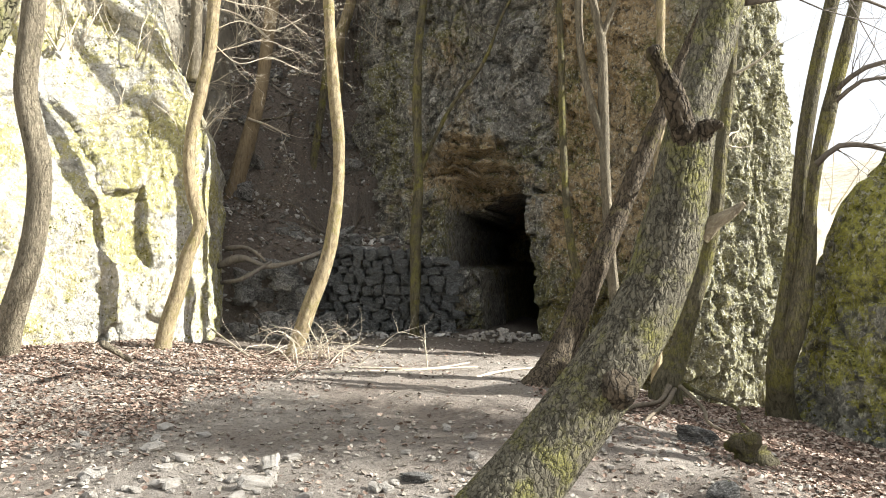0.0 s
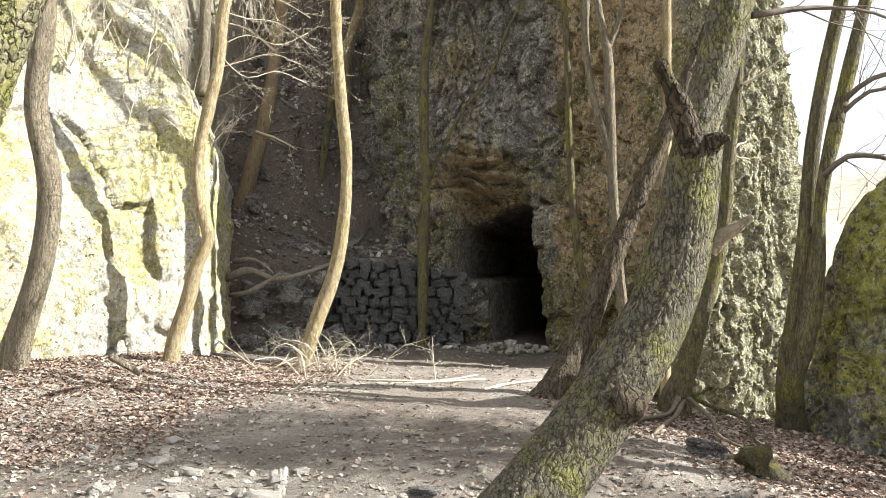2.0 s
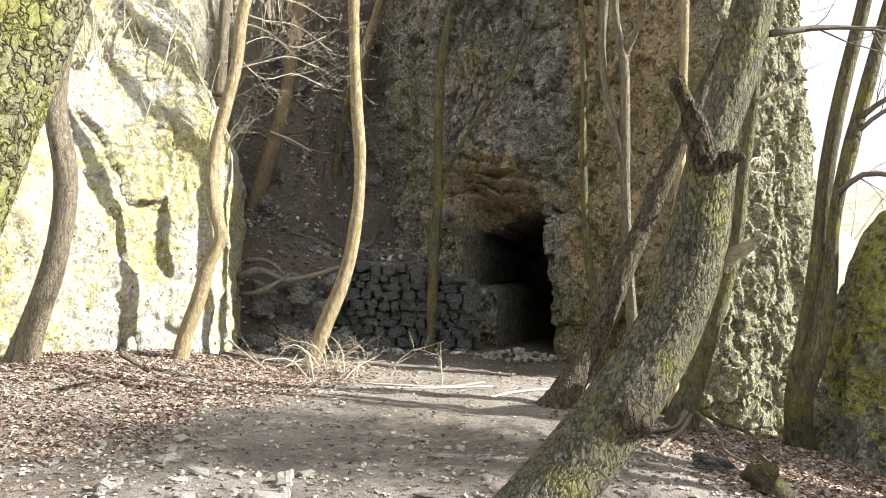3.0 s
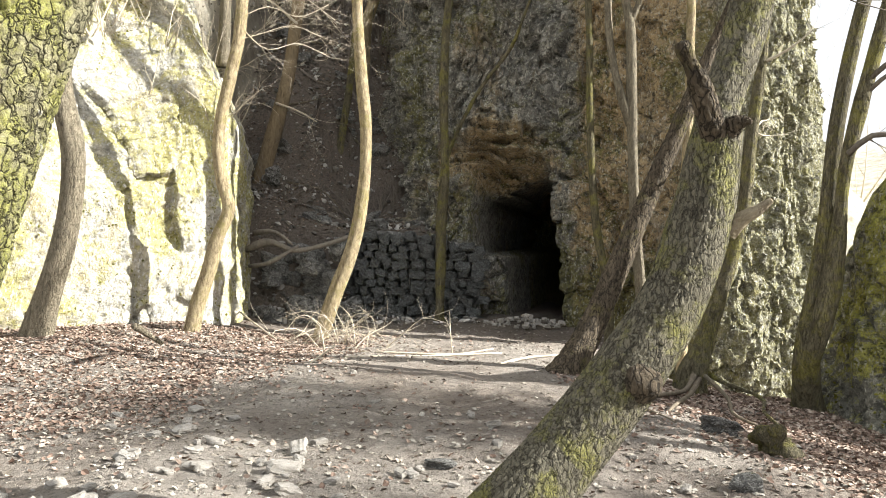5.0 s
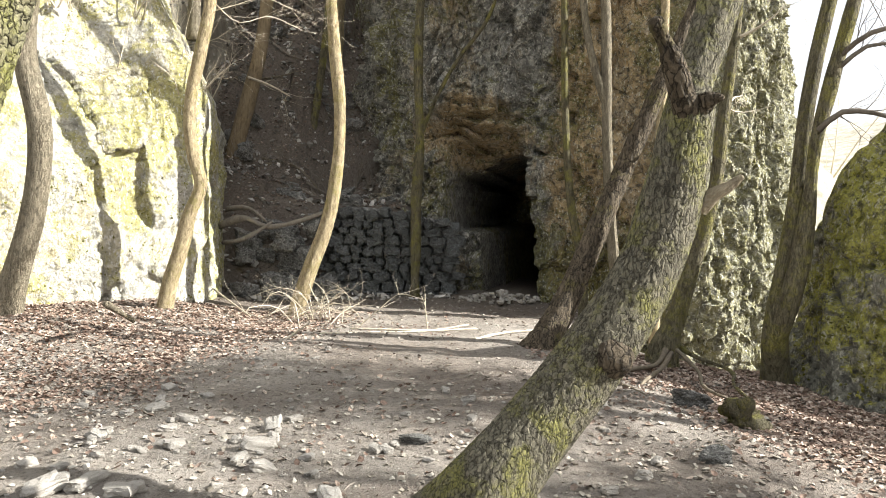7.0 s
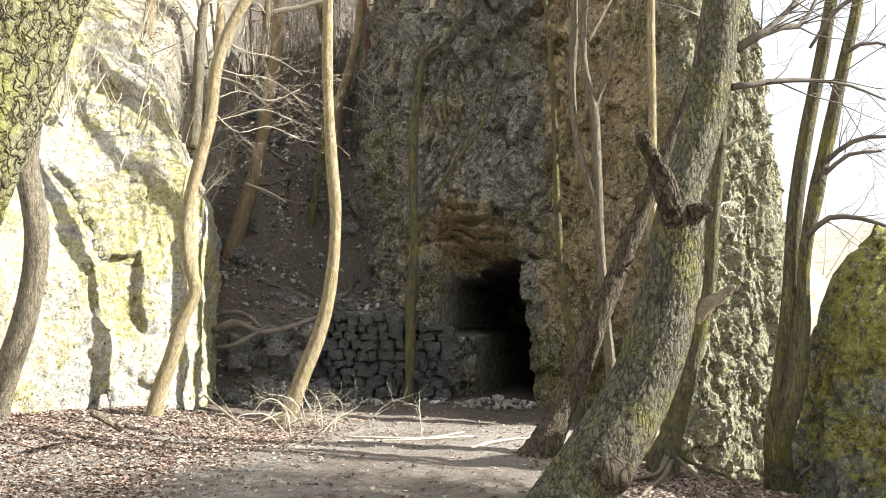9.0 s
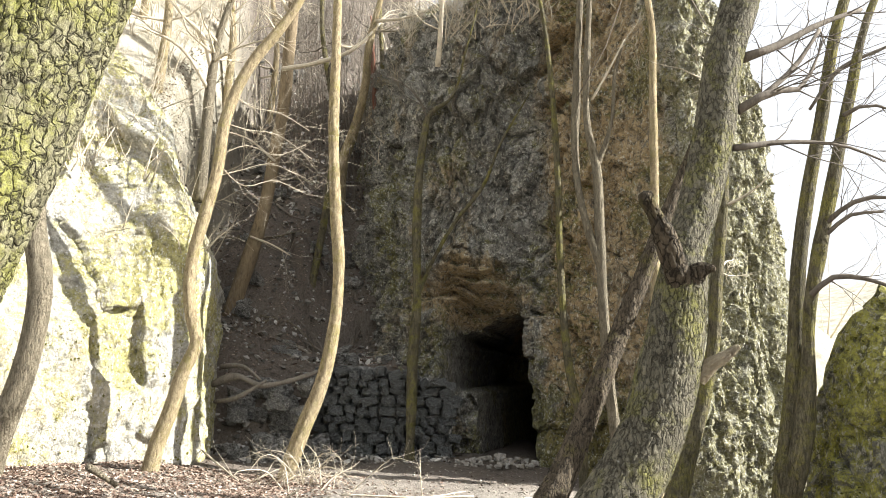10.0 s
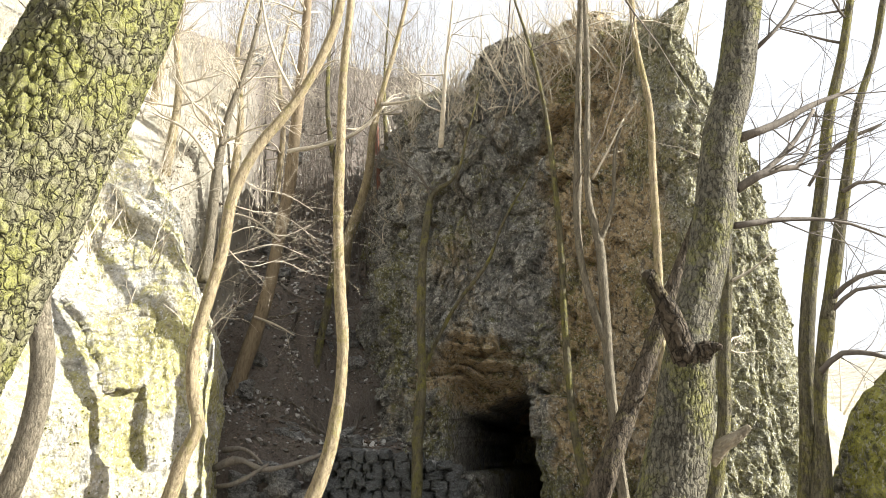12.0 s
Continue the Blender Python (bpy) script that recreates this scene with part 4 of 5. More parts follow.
tree("brown forked tree on top of the pale rock",
     limb(((-4.008, 13.6, 4.513), 0.111), ((-3.965, 13.6, 5.676), 0.104), ((-3.952, 13.6, 6.666), 0.098), ((-3.875, 13.6, 7.578), 0.072), ((-3.554, 13.6, 8.887), 0.052), ((-3.385, 13.6, 10.254), 0.039), ((-3.361, 13.6, 12.216), 0.019)), BARK_GREY, rooted=False, seed=14, around=12, crown=30, crown_from=0.3, crown_len=1.7,
     branches=[limb(((-3.951, 13.6, 7.004), 0.05), ((-4.142, 13.4, 7.596), 0.04), ((-4.423, 13.2, 7.837), 0.025), ((-4.773, 13.0, 8.297), 0.012)), limb(((-3.941, 13.6, 6.555), 0.04), ((-4.47, 13.2, 7.272), 0.028), ((-4.967, 12.8, 7.41), 0.015))])

# trees at the foot of the tower
tree("dark-barked leaning tree at the path's edge",
     limb(((1.33, 8.903, -0.12), 0.31), ((1.50, 8.96, 0.14), 0.245), ((1.73, 9.05, 0.58), 0.20), ((2.09, 9.15, 1.392), 0.165), ((2.36, 9.2, 2.031), 0.15), ((2.63, 9.2, 2.683), 0.135), ((2.87, 9.2, 3.278), 0.115), ((3.112, 9.2, 3.883), 0.09), ((3.478, 9.2, 4.755), 0.07), ((3.953, 9.2, 6.028), 0.03), stout=0.76), BARK_DARK, seed=15, around=40, along=150, bark=plated(0.05, 0.22, 0.016, 51), twig=TWIG_DARK, crown=4, crown_from=0.75)
tree("pale slender forked tree before the ochre cliff",
     limb(((3.043, 11.900, 0.417), 0.095), ((2.938, 11.900, 1.438), 0.086), ((2.843, 11.900, 2.658), 0.081), ((2.799, 11.900, 3.910), 0.076), ((2.758, 11.900, 4.870), 0.071), ((2.613, 11.900, 5.565), 0.057), ((2.608, 11.900, 6.703), 0.052), ((2.651, 11.900, 7.648), 0.048), ((2.656, 11.900, 9.385), 0.038), ((2.779, 11.900, 11.732), 0.019)), BARK_GREY, seed=16, around=12, crown=8, crown_from=0.75,
     forks=[limb(((2.779, 11.900, 4.963), 0.048), ((2.949, 11.781, 5.533), 0.029), ((3.057, 11.781, 6.568), 0.024), ((3.203, 11.781, 7.049), 0.019)), limb(((2.826, 11.900, 3.280), 0.067), ((2.637, 11.900, 3.816), 0.062), ((2.473, 12.019, 4.663), 0.067), ((2.463, 12.019, 6.364), 0.067), ((2.475, 12.019, 6.765), 0.062), ((2.556, 12.019, 8.566), 0.057), ((2.658, 12.019, 10.383), 0.048), ((2.766, 12.138, 13.206), 0.019))],
     branches=[limb(((2.683, 11.900, 6.037), 0.024), ((2.871, 11.781, 6.374), 0.019), ((3.171, 11.662, 6.994), 0.012))])
tree("thin olive sapling before the cliff",
     limb(((2.620, 12.430, 0.707), 0.068), ((2.405, 12.430, 1.778), 0.063), ((2.279, 12.430, 3.244), 0.059), ((2.218, 12.430, 5.043), 0.054), ((2.069, 12.430, 6.905), 0.045), ((2.006, 12.430, 7.449), 0.036), ((1.674, 12.430, 8.991), 0.027), ((1.474, 12.430, 9.678), 0.018), ((1.271, 12.430, 11.110), 0.009)), BARK_OLIVE, seed=17, around=10, crown=8, crown_from=0.7, twig=TWIG_DARK)
tree("straight pale slender tree behind the leaning trunk",
     limb(((3.587, 11.656, -0.205), 0.094), ((3.592, 11.656, 1.794), 0.084), ((3.611, 11.656, 4.420), 0.068), ((3.610, 11.656, 6.254), 0.063), ((3.618, 11.656, 7.152), 0.058), ((3.442, 11.656, 8.394), 0.053), ((3.395, 11.656, 9.481), 0.047), ((3.362, 11.656, 12.164), 0.021)), BARK_LIGHT, seed=18, around=12, crown=6, crown_from=0.7)
tree("mossy young tree with spreading surface roots",
     limb(((2.819, 8.8, 0.036), 0.17), ((2.936, 8.8, 0.344), 0.12), ((3.094, 8.8, 0.906), 0.10), ((3.246, 8.8, 1.414), 0.085), ((3.376, 8.8, 1.995), 0.075), ((3.434, 8.8, 2.717), 0.07), ((3.528, 8.8, 3.522), 0.06), ((3.593, 8.8, 4.415), 0.045), ((3.713, 8.8, 5.835), 0.02)), BARK_OLIVE, seed=19, around=16, crown=5, crown_from=0.4)
tree("twin-stemmed olive tree beside the mossy rock",
     limb(((3.958, 8.356, -0.25), 0.228), ((3.797, 8.1, 0.365), 0.161), ((3.887, 8.1, 1.028), 0.134), ((3.98, 8.1, 1.735), 0.114), ((4.087, 8.15, 2.833), 0.101), ((4.268, 8.2, 3.727), 0.094), ((4.464, 8.2, 4.574), 0.087), ((4.639, 8.2, 5.443), 0.081), ((4.901, 8.2, 6.292), 0.067), ((5.095, 8.2, 7.063), 0.060), ((5.54, 8.3, 8.795), 0.027), stout=0.8), BARK_OLIVE, seed=20, around=24, crown=5, crown_from=0.7, twig=TWIG_DARK,
     forks=[limb(((3.822, 8.08, 0.226), 0.103), ((3.855, 7.95, 0.641), 0.138), ((4.015, 7.95, 1.501), 0.103), ((4.085, 7.95, 2.325), 0.089), ((4.231, 7.95, 3.05), 0.086), ((4.439, 7.95, 3.856), 0.076), ((4.64, 7.95, 4.683), 0.069), ((4.842, 7.95, 5.466), 0.062), ((5.119, 7.95, 6.161), 0.055), ((5.4, 7.95, 7.142), 0.048), ((5.901, 8.0, 8.978), 0.021), stout=0.82)],
     branches=[limb(((4.08, 7.9, 2.498), 0.034), ((4.265, 7.8, 2.679), 0.028), ((4.505, 7.7, 2.67), 0.024), ((4.791, 7.6, 2.563), 0.017)), limb(((4.302, 7.9, 3.285), 0.030), ((4.488, 7.8, 3.462), 0.026), ((4.705, 7.7, 3.527), 0.022), ((4.967, 7.6, 3.473), 0.013)), limb(((4.283, 7.9, 3.151), 0.026), ((4.481, 7.8, 3.341), 0.021), ((4.785, 7.7, 3.373), 0.015)),
               limb(((4.274, 8.1, 4.6), 0.017), ((4.56, 8.0, 5.023), 0.026), ((5.074, 7.9, 5.285), 0.017)), limb(((4.538, 7.9, 4.471), 0.026), ((4.734, 7.8, 4.566), 0.017), ((4.974, 7.7, 4.473), 0.010))])

# unseen trees added at right, whose bare crowns break the sun over the path
shade = [(10.0, 5.5, 8.4), (9.4, 4.9, 8.0), (8.9, 5.8, 7.6), (11.6, 5.0, 9.2), (11.2, 3.0, 7.8)]
for k, (x, y, h) in enumerate(shade):
    z = on_ground(x, y)
    tree("bare tree added out of view to shade the path", limb(((x, y, z - 0.2), 0.2), ((x + 0.1, y, z + 0.3 * h), 0.16), ((x - 0.2, y + 0.2, z + 0.65 * h), 0.11), ((x, y, z + h), 0.03)), BARK_GREY, seed=40 + k, around=12, crown=52, crown_from=0.68, crown_len=0.8 + 0.11 * h, twig=TWIG_DARK, twig_depth=1, group="trees of the wood")


# sunlit trees of the hillside above the pale rock
for k, (x, y, tall) in enumerate(((-5.6, 15.5, 6.0), (-6.8, 17.5, 7.0), (-5.0, 18.5, 6.5), (-7.6, 14.5, 5.0), (-4.6, 22.0, 7.0), (-8.5, 20.0, 7.5))):
    z = on_ground(x, y)
    tree("pale bare tree on the sunlit hillside", limb(((x, y, z - 0.2), 0.11), ((x + 0.1, y, z + 0.3 * tall), 0.085), ((x - 0.2, y + 0.2, z + 0.65 * tall), 0.055), ((x + 0.2, y, z + tall), 0.015)), BARK_LIGHT, seed=70 + k, around=10, crown=16, crown_from=0.2, crown_len=1.8, group="trees of the hillside")


# ---------------------------------------------------------------- dry stone wall, boulders, roots
def lump_mesh(name, material, seed, cuts=2, box=0.55, rough=0.12):
    """An unevenly broken stone about one metre across, between a box and a ball."""
    n = cuts + 1
    t = np.linspace(-1, 1, n)
    verts, faces = {}, []
    def corner(p):
        key = tuple(np.round(p, 4))
        if key not in verts:
            verts[key] = len(verts)
        return verts[key]
    for axis in range(3):
        for sign in (-1, 1):
            for i in range(cuts):
                for j in range(cuts):
                    q = []
                    for a, b in ((i, j), (i + 1, j), (i + 1, j + 1), (i, j + 1)):
                        p = np.zeros(3)
                        p[axis], p[(axis + 1) % 3], p[(axis + 2) % 3] = sign, t[a], t[b]
                        q.append(corner(p))
                    faces.append(q if sign > 0 else q[::-1])
    v = np.array(list(verts))
    ball = v / np.linalg.norm(v, axis=1)[:, None]
    v = (box * v * 0.8 + (1 - box) * ball) * 0.5
    c, _ = chips(v + 3.7 * seed, 0.45, seed, 1.0)
    v = v + ball * (rough * fbm(v + 9.1 * seed, 0.5, 2, seed) + 0.8 * rough * (c - 0.5))[:, None]
    v /= np.abs(v).max(0) * 2
    return mesh_of(name, v, faces, material, smooth=False)


WALL_STONE = limestone("wall_stone", (0.36, 0.37, 0.36), (0.23, 0.242, 0.24), (0.25, 0.22, 0.16), (0.08, 0.085, 0.03), 0.22, 0.12)
dry_wall = tagged(new("retaining_wall"), "grey dry stone retaining wall beside the cave", "wall", kind="structure")
dry_wall.location = (-0.6, 14.6, 0)


def wall_place(u):
    """A point of the wall's line, u metres from its left end, and its turn."""
    a = step(0.9, 0.0, u)
    return (-2.15 + u, 14.42 + 0.75 * a * a + 0.03 * math.sin(u * 2)), -0.55 * a


wall_rng = random.Random(5)
core_v = []
for k in range(15):
    u = 0.2 * k
    (x, y), _ = wall_place(u)
    top = 1.75 - 0.16 * max(0, u - 1.1) - 0.25 * max(0, 0.8 - u)
    core_v += [(x, y + 0.10, -0.4), (x, y + 0.10, top - 0.05), (x, y + 0.55, top - 0.05), (x, y + 0.55, -0.4)]
core = part("core", mesh_of("core", np.array(core_v) - np.array(dry_wall.location), grid_faces(15, 4, closed=True), ROCK_BLOCK), dry_wall)
block_meshes = [lump_mesh("stone", WALL_STONE, 70 + k, 3, 0.78, 0.14) for k in range(8)]
z, row = -0.06, 0
while z < 1.72:
    tall = wall_rng.uniform(0.13, 0.22)
    u = wall_rng.uniform(-0.1, 0.1)
    while u < 2.72:
        wide = wall_rng.uniform(0.15, 0.38)
        (x, y), turn = wall_place(u + wide / 2)
        top = 1.75 - 0.16 * max(0, u - 1.1) - 0.25 * max(0, 0.8 - u)
        if z + 0.6 * tall < top:
            ob = part("stone", wall_rng.choice(block_meshes), dry_wall)
            lift = wall_rng.uniform(-0.03, 0.03)
            ob.matrix_basis = pose(x - dry_wall.location.x, y - dry_wall.location.y + wall_rng.uniform(-0.02, 0.04), z + tall / 2 + lift, wall_rng.uniform(-8, 8), wall_rng.uniform(-20, 20), math.degrees(turn) + wall_rng.uniform(-8, 8)) @ Matrix.Diagonal((wide * 1.02, wall_rng.uniform(0.29, 0.36), tall * wall_rng.uniform(1.0, 1.3), 1))
        u += wide
    z += tall * 0.93

boulder_meshes = [lump_mesh("boulder", ROCK_BLOCK, 90 + k, 7, 0.5, 0.20) for k in range(6)]


def loose(name, meshes, x, y, size, rng, label, category, group, flat=0.7, sink=0.25, z=None, long=1.0):
    ob = new(name, rng.choice(meshes))
    z = on_ground(x, y) if z is None else z
    ob.matrix_basis = pose(x, y, z + size * flat * (0.5 - sink), rng.uniform(-14, 14), rng.uniform(-14, 14), rng.uniform(0, 360)) @ Matrix.Diagonal((size * long, size * rng.uniform(0.65, 0.95), size * flat, 1))
    return tagged(ob, label, category, group)


rng = random.Random(8)
for k in range(46):
    x = rng.uniform(-3.35, -1.75)
    up = rng.random()
    y = 13.75 + 1.0 * up + 0.25 * (x + 2.5)
    loose("boulder", boulder_meshes, x, y, rng.uniform(0.22, 0.6), rng, "rough grey limestone boulder on the gully foot", "boulder", "boulders by the wall", 0.8, 0.12)
for k in range(60):
    y = 15.2 + 11 * rng.random() ** 1.3
    loose("boulder", boulder_meshes, rng.uniform(-0.26 * y, -0.02 * y), y, rng.uniform(0.15, 0.75), rng, "dark rock jutting from the shaded gully slope", "boulder", "rocks of the gully", 0.6, 0.3)
for (x, y, z), size in (((-3.197, 14.1, 0.784), 0.42), ((-1.926, 14.3, 1.241), 0.6), ((-2.508, 14.1, 0.963), 0.55), ((-2.048, 14.1, 0.813), 0.45)):
    loose("boulder", boulder_meshes, x, y, size, rng, "large grey limestone boulder beside the dry wall", "boulder", "boulders by the wall", 0.85, 0.0, z - 0.2)


def root(points, thick, thin, material=BARK_OLIVE, label="gnarled surface root across the soil", seed=0, name="root"):
    base = np.array(points[0], float)
    l = Limbs()
    p = np.array(points, float) - base
    l.tube(p - np.array([0, 0, 0.25 * thin]), np.linspace(thick, thin, len(p)) * (0.62 if name == 'root' else 1.0), 9, None, 0.3, seed)
    ob = new(name, l.mesh(name, material))
    ob.location = base
    return tagged(ob, label, name)


for k, (pts, a, b) in enumerate((
        ([(-3.68, 14.1, 1.31), (-3.203, 14.0, 1.468), (-2.777, 13.9, 1.321), (-2.293, 14.0, 1.406), (-1.814, 14.2, 1.585)], 0.09, 0.06),
        ([(-3.554, 13.9, 1.012), (-3.13, 13.7, 1.101), (-2.906, 13.8, 1.241), (-2.678, 13.9, 1.403)], 0.06, 0.04),
        ([(-3.582, 14.3, 1.62), (-3.251, 14.2, 1.653), (-2.951, 14.0, 1.542), (-2.788, 13.95, 1.401)], 0.06, 0.03))):
    root(pts, 1.3 * a, 1.0 * b, TWIG_MID, "thick weathered root over the gully boulders", k)
for k, (pts, a, b) in enumerate((
        ([(2.748, 8.494, 0.1), (2.558, 8.178, 0.0), (2.165, 7.851, 0.0), (1.915, 7.435, -0.02)], 0.05, 0.025),
        ([(2.848, 8.604, 0.05), (2.492, 7.866, -0.0), (2.224, 7.448, -0.02), (2.045, 7.107, -0.04)], 0.045, 0.02),
        ([(1.864, 7.236, 0.0), (2.013, 6.901, -0.02), (2.063, 6.481, -0.06), (2.027, 5.971, -0.1), (1.953, 5.379, -0.12), (1.909, 4.934, -0.14)], 0.025, 0.012),
        ([(2.974, 8.892, 0.1), (3.148, 8.542, 0.0), (3.335, 8.315, -0.05), (3.119, 7.453, -0.08), (3.072, 7.015, -0.1)], 0.05, 0.02),
        ([(2.877, 8.502, 0.1), (2.94, 8.049, -0.02), (2.798, 7.195, -0.08), (2.885, 7.009, -0.1)], 0.04, 0.015),
        ([(2.534, 5.967, -0.14), (2.478, 5.388, -0.16), (2.511, 5.032, -0.2), (2.492, 4.731, -0.24)], 0.04, 0.02),
        ([(2.611, 5.734, -0.16), (2.704, 5.267, -0.2), (2.835, 5.026, -0.28)], 0.03, 0.02))):
    root(pts, a, b, WOOD_BARE if k != 3 else BARK_OLIVE, "bare brown surface root on the trodden slope", 20 + k)
root([(2.38, 6.196, -0.08), (2.299, 5.955, -0.08), (2.286, 5.713, -0.1), (2.307, 5.592, -0.12), (2.308, 5.452, -0.14)], 0.035, 0.03, WOOD_BARE, "pale barkless crooked root on the slope", 33)

wood_rng = np.random.default_rng(57)
for k in range(16):
    x, y, turn, long = wood_rng.uniform(-4.2, -0.6), wood_rng.uniform(15.3, 21.0), wood_rng.uniform(-0.5, 0.5), wood_rng.uniform(0.5, 1.7)
    ends = [(x + long * f * math.cos(turn), y + long * f * math.sin(turn)) for f in (-0.5, 0.0, 0.5)]
    root([(a, b, on_ground(a, b) + 0.04) for a, b in ends], wood_rng.uniform(0.018, 0.045), 0.012, TWIG_MID if k % 2 else BARK_GREY, "dead branch lying on the leafy gully slope", 200 + k, "fallen_branch")

stump = loose("stump", [lump_mesh("stump", BARK_OLIVE, 143, 12, 0.45, 0.22)], *(2.622, 6.071, -0.1)[:2], 0.40, rng, "low mossy tree stump on the leafy slope", "stump", "", 0.75, 0.2, long=1.2)
for (x, y, z), size in (((2.421, 6.736, -0.08), 0.34), ((1.995, 5.034, -0.12), 0.22)):
    loose("stone", [lump_mesh("stone", ROCK_BLOCK, 150, 7, 0.4, 0.2)], x, y, size, rng, "dark mossy stone half sunk in the slope", "stone", "stones on the slope", 0.5, 0.2, long=1.2)

# ---------------------------------------------------------------- stones, gravel and leaves on the ground
stone_meshes = [lump_mesh("stone", STONE, 200 + k, 6, 0.48, 0.15) for k in range(10)]
rubble_meshes = [lump_mesh("stone", STONE, 220 + k, 3, 0.5, 0.2) for k in range(5)]
spots = ((-2.03, 5.97, 0.2), (-0.94, 5.71, 0.17), (-1.04, 4.95, 0.28), (-0.28, 5.04, 0.16), (-1.08, 4.67, 0.2), (-2.03, 4.19, 0.3), (-1.84, 4.22, 0.25), (-2.19, 6.76, 0.2), (-0.65, 7.16, 0.12), (-1.66, 5.53, 0.2), (-1.74, 5.28, 0.15), (-0.94, 4.57, 0.2), (-0.47, 4.10, 0.2), (-1.59, 4.11, 0.25), (-1.03, 5.40, 0.26), (-1.41, 5.63, 0.12), (-2.14, 5.18, 0.2), (-1.59, 4.97, 0.2), (0.06, 4.81, 0.11), (-0.16, 5.23, 0.13), (-2.79, 6.54, 0.14), (-1.63, 7.80, 0.1), (-1.07, 7.89, 0.1))
for x, y, size in spots:
    loose("stone", stone_meshes, x, y, 0.78 * size, rng, "flat pale limestone piece set in the path", "stone", "stones on the path", 0.45, 0.2, long=1.25)
for k in range(170):
    x, y = rng.uniform(-3.2, 1.6), rng.uniform(3.2, 8.5)
    if rng.random() < 0.25 + 0.75 * (y < 6.5):
        loose("stone", stone_meshes, x, y, 0.03 + 0.11 * rng.random() ** 2.2, rng, "small pale limestone piece on the path", "stone", "stones on the path", 0.5, 0.2)
for k in range(90):
    a, r = rng.uniform(0, 6.28), rng.random() ** 0.6
    loose("stone", rubble_meshes, 1.45 + 0.75 * r * math.cos(a), 13.75 + 0.5 * r * math.sin(a), rng.uniform(0.05, 0.13), rng, "rubble stone heaped at the cave mouth", "stone", "rubble at the cave", 0.7, 0.1, on_ground(1.4, 13.7) + 0.14 * (1 - r))


def scatter(name, spots, unit_v, unit_f, sizes, tilt, material, label, category, seed, lift=0.0, heights=None):
    """Many small pieces in one mesh."""
    g = np.random.default_rng(seed)
    n = len(spots)
    turn, tip, lean = g.uniform(0, 2 * np.pi, n), g.normal(0, tilt, n), g.normal(0, tilt, n)
    cz, sz, cx, sx, cy, sy = np.cos(turn), np.sin(turn), np.cos(tip), np.sin(tip), np.cos(lean), np.sin(lean)
    zero, one = np.zeros(n), np.ones(n)
    Rz = np.stack([np.stack([cz, -sz, zero], 1), np.stack([sz, cz, zero], 1), np.stack([zero, zero, one], 1)], 1)
    Rx = np.stack([np.stack([one, zero, zero], 1), np.stack([zero, cx, -sx], 1), np.stack([zero, sx, cx], 1)], 1)
    Ry = np.stack([np.stack([cy, zero, sy], 1), np.stack([zero, one, zero], 1), np.stack([-sy, zero, cy], 1)], 1)
    R = Rz @ Rx @ Ry
    shape = unit_v[g.integers(0, len(unit_v), n)]
    v = np.einsum("nij,nkj->nki", R, shape) * sizes[:, None, None]
    z = ground_height(spots[:, 0], spots[:, 1]) if heights is None else heights
    v += np.column_stack([spots, z + lift * sizes])[:, None]
    k = unit_v.shape[1]
    f = (unit_f[None] + (np.arange(n) * k)[:, None, None]).reshape(-1, unit_f.shape[1])
    ob = new(name, mesh_of(name, v.reshape(-1, 3), f, material, smooth=False))
    return tagged(ob, label, category, kind="stuff")


g = np.random.default_rng(77)
leaf_units = []
for k in range(8):
    curl, fold, w = g.uniform(-0.25, 0.45), g.uniform(0.0, 0.35), g.uniform(0.26, 0.4)
    xs = np.array([-0.5, -0.15, 0.22, 0.5])
    mid = np.stack([xs, 0 * xs, curl * (xs ** 2) * 1.2 + 0.02], 1)
    half = np.array([0.0, 1.0, 0.85, 0.0]) * w
    up = mid + np.stack([0 * xs, half, fold * half * 1.4 + 0.08 * g.normal(size=4)], 1)
    dn = mid + np.stack([0 * xs, -half, fold * half * 1.4 + 0.08 * g.normal(size=4)], 1)
    leaf_units.append(np.vstack([mid, up[1:3], dn[1:3]]))
leaf_units = np.array(leaf_units)
tri_faces = np.array([[0, 1, 4], [1, 2, 5], [1, 5, 4], [2, 3, 5], [0, 6, 1], [1, 6, 7], [1, 7, 2], [2, 7, 3]])


def strewn(n, x0, x1, y0, y1, density, seed):
    h = np.random.default_rng(seed)
    p = np.stack([h.uniform(x0, x1, n), h.uniform(y0, y1, n)], 1)
    patch = 0.5 + 0.5 * fbm(np.column_stack([p, 0 * p[:, 0]]), 0.7, 3, seed)
    return p[h.random(n) < density(p[:, 0], p[:, 1]) * np.clip(0.35 + patch, 0, 1)]


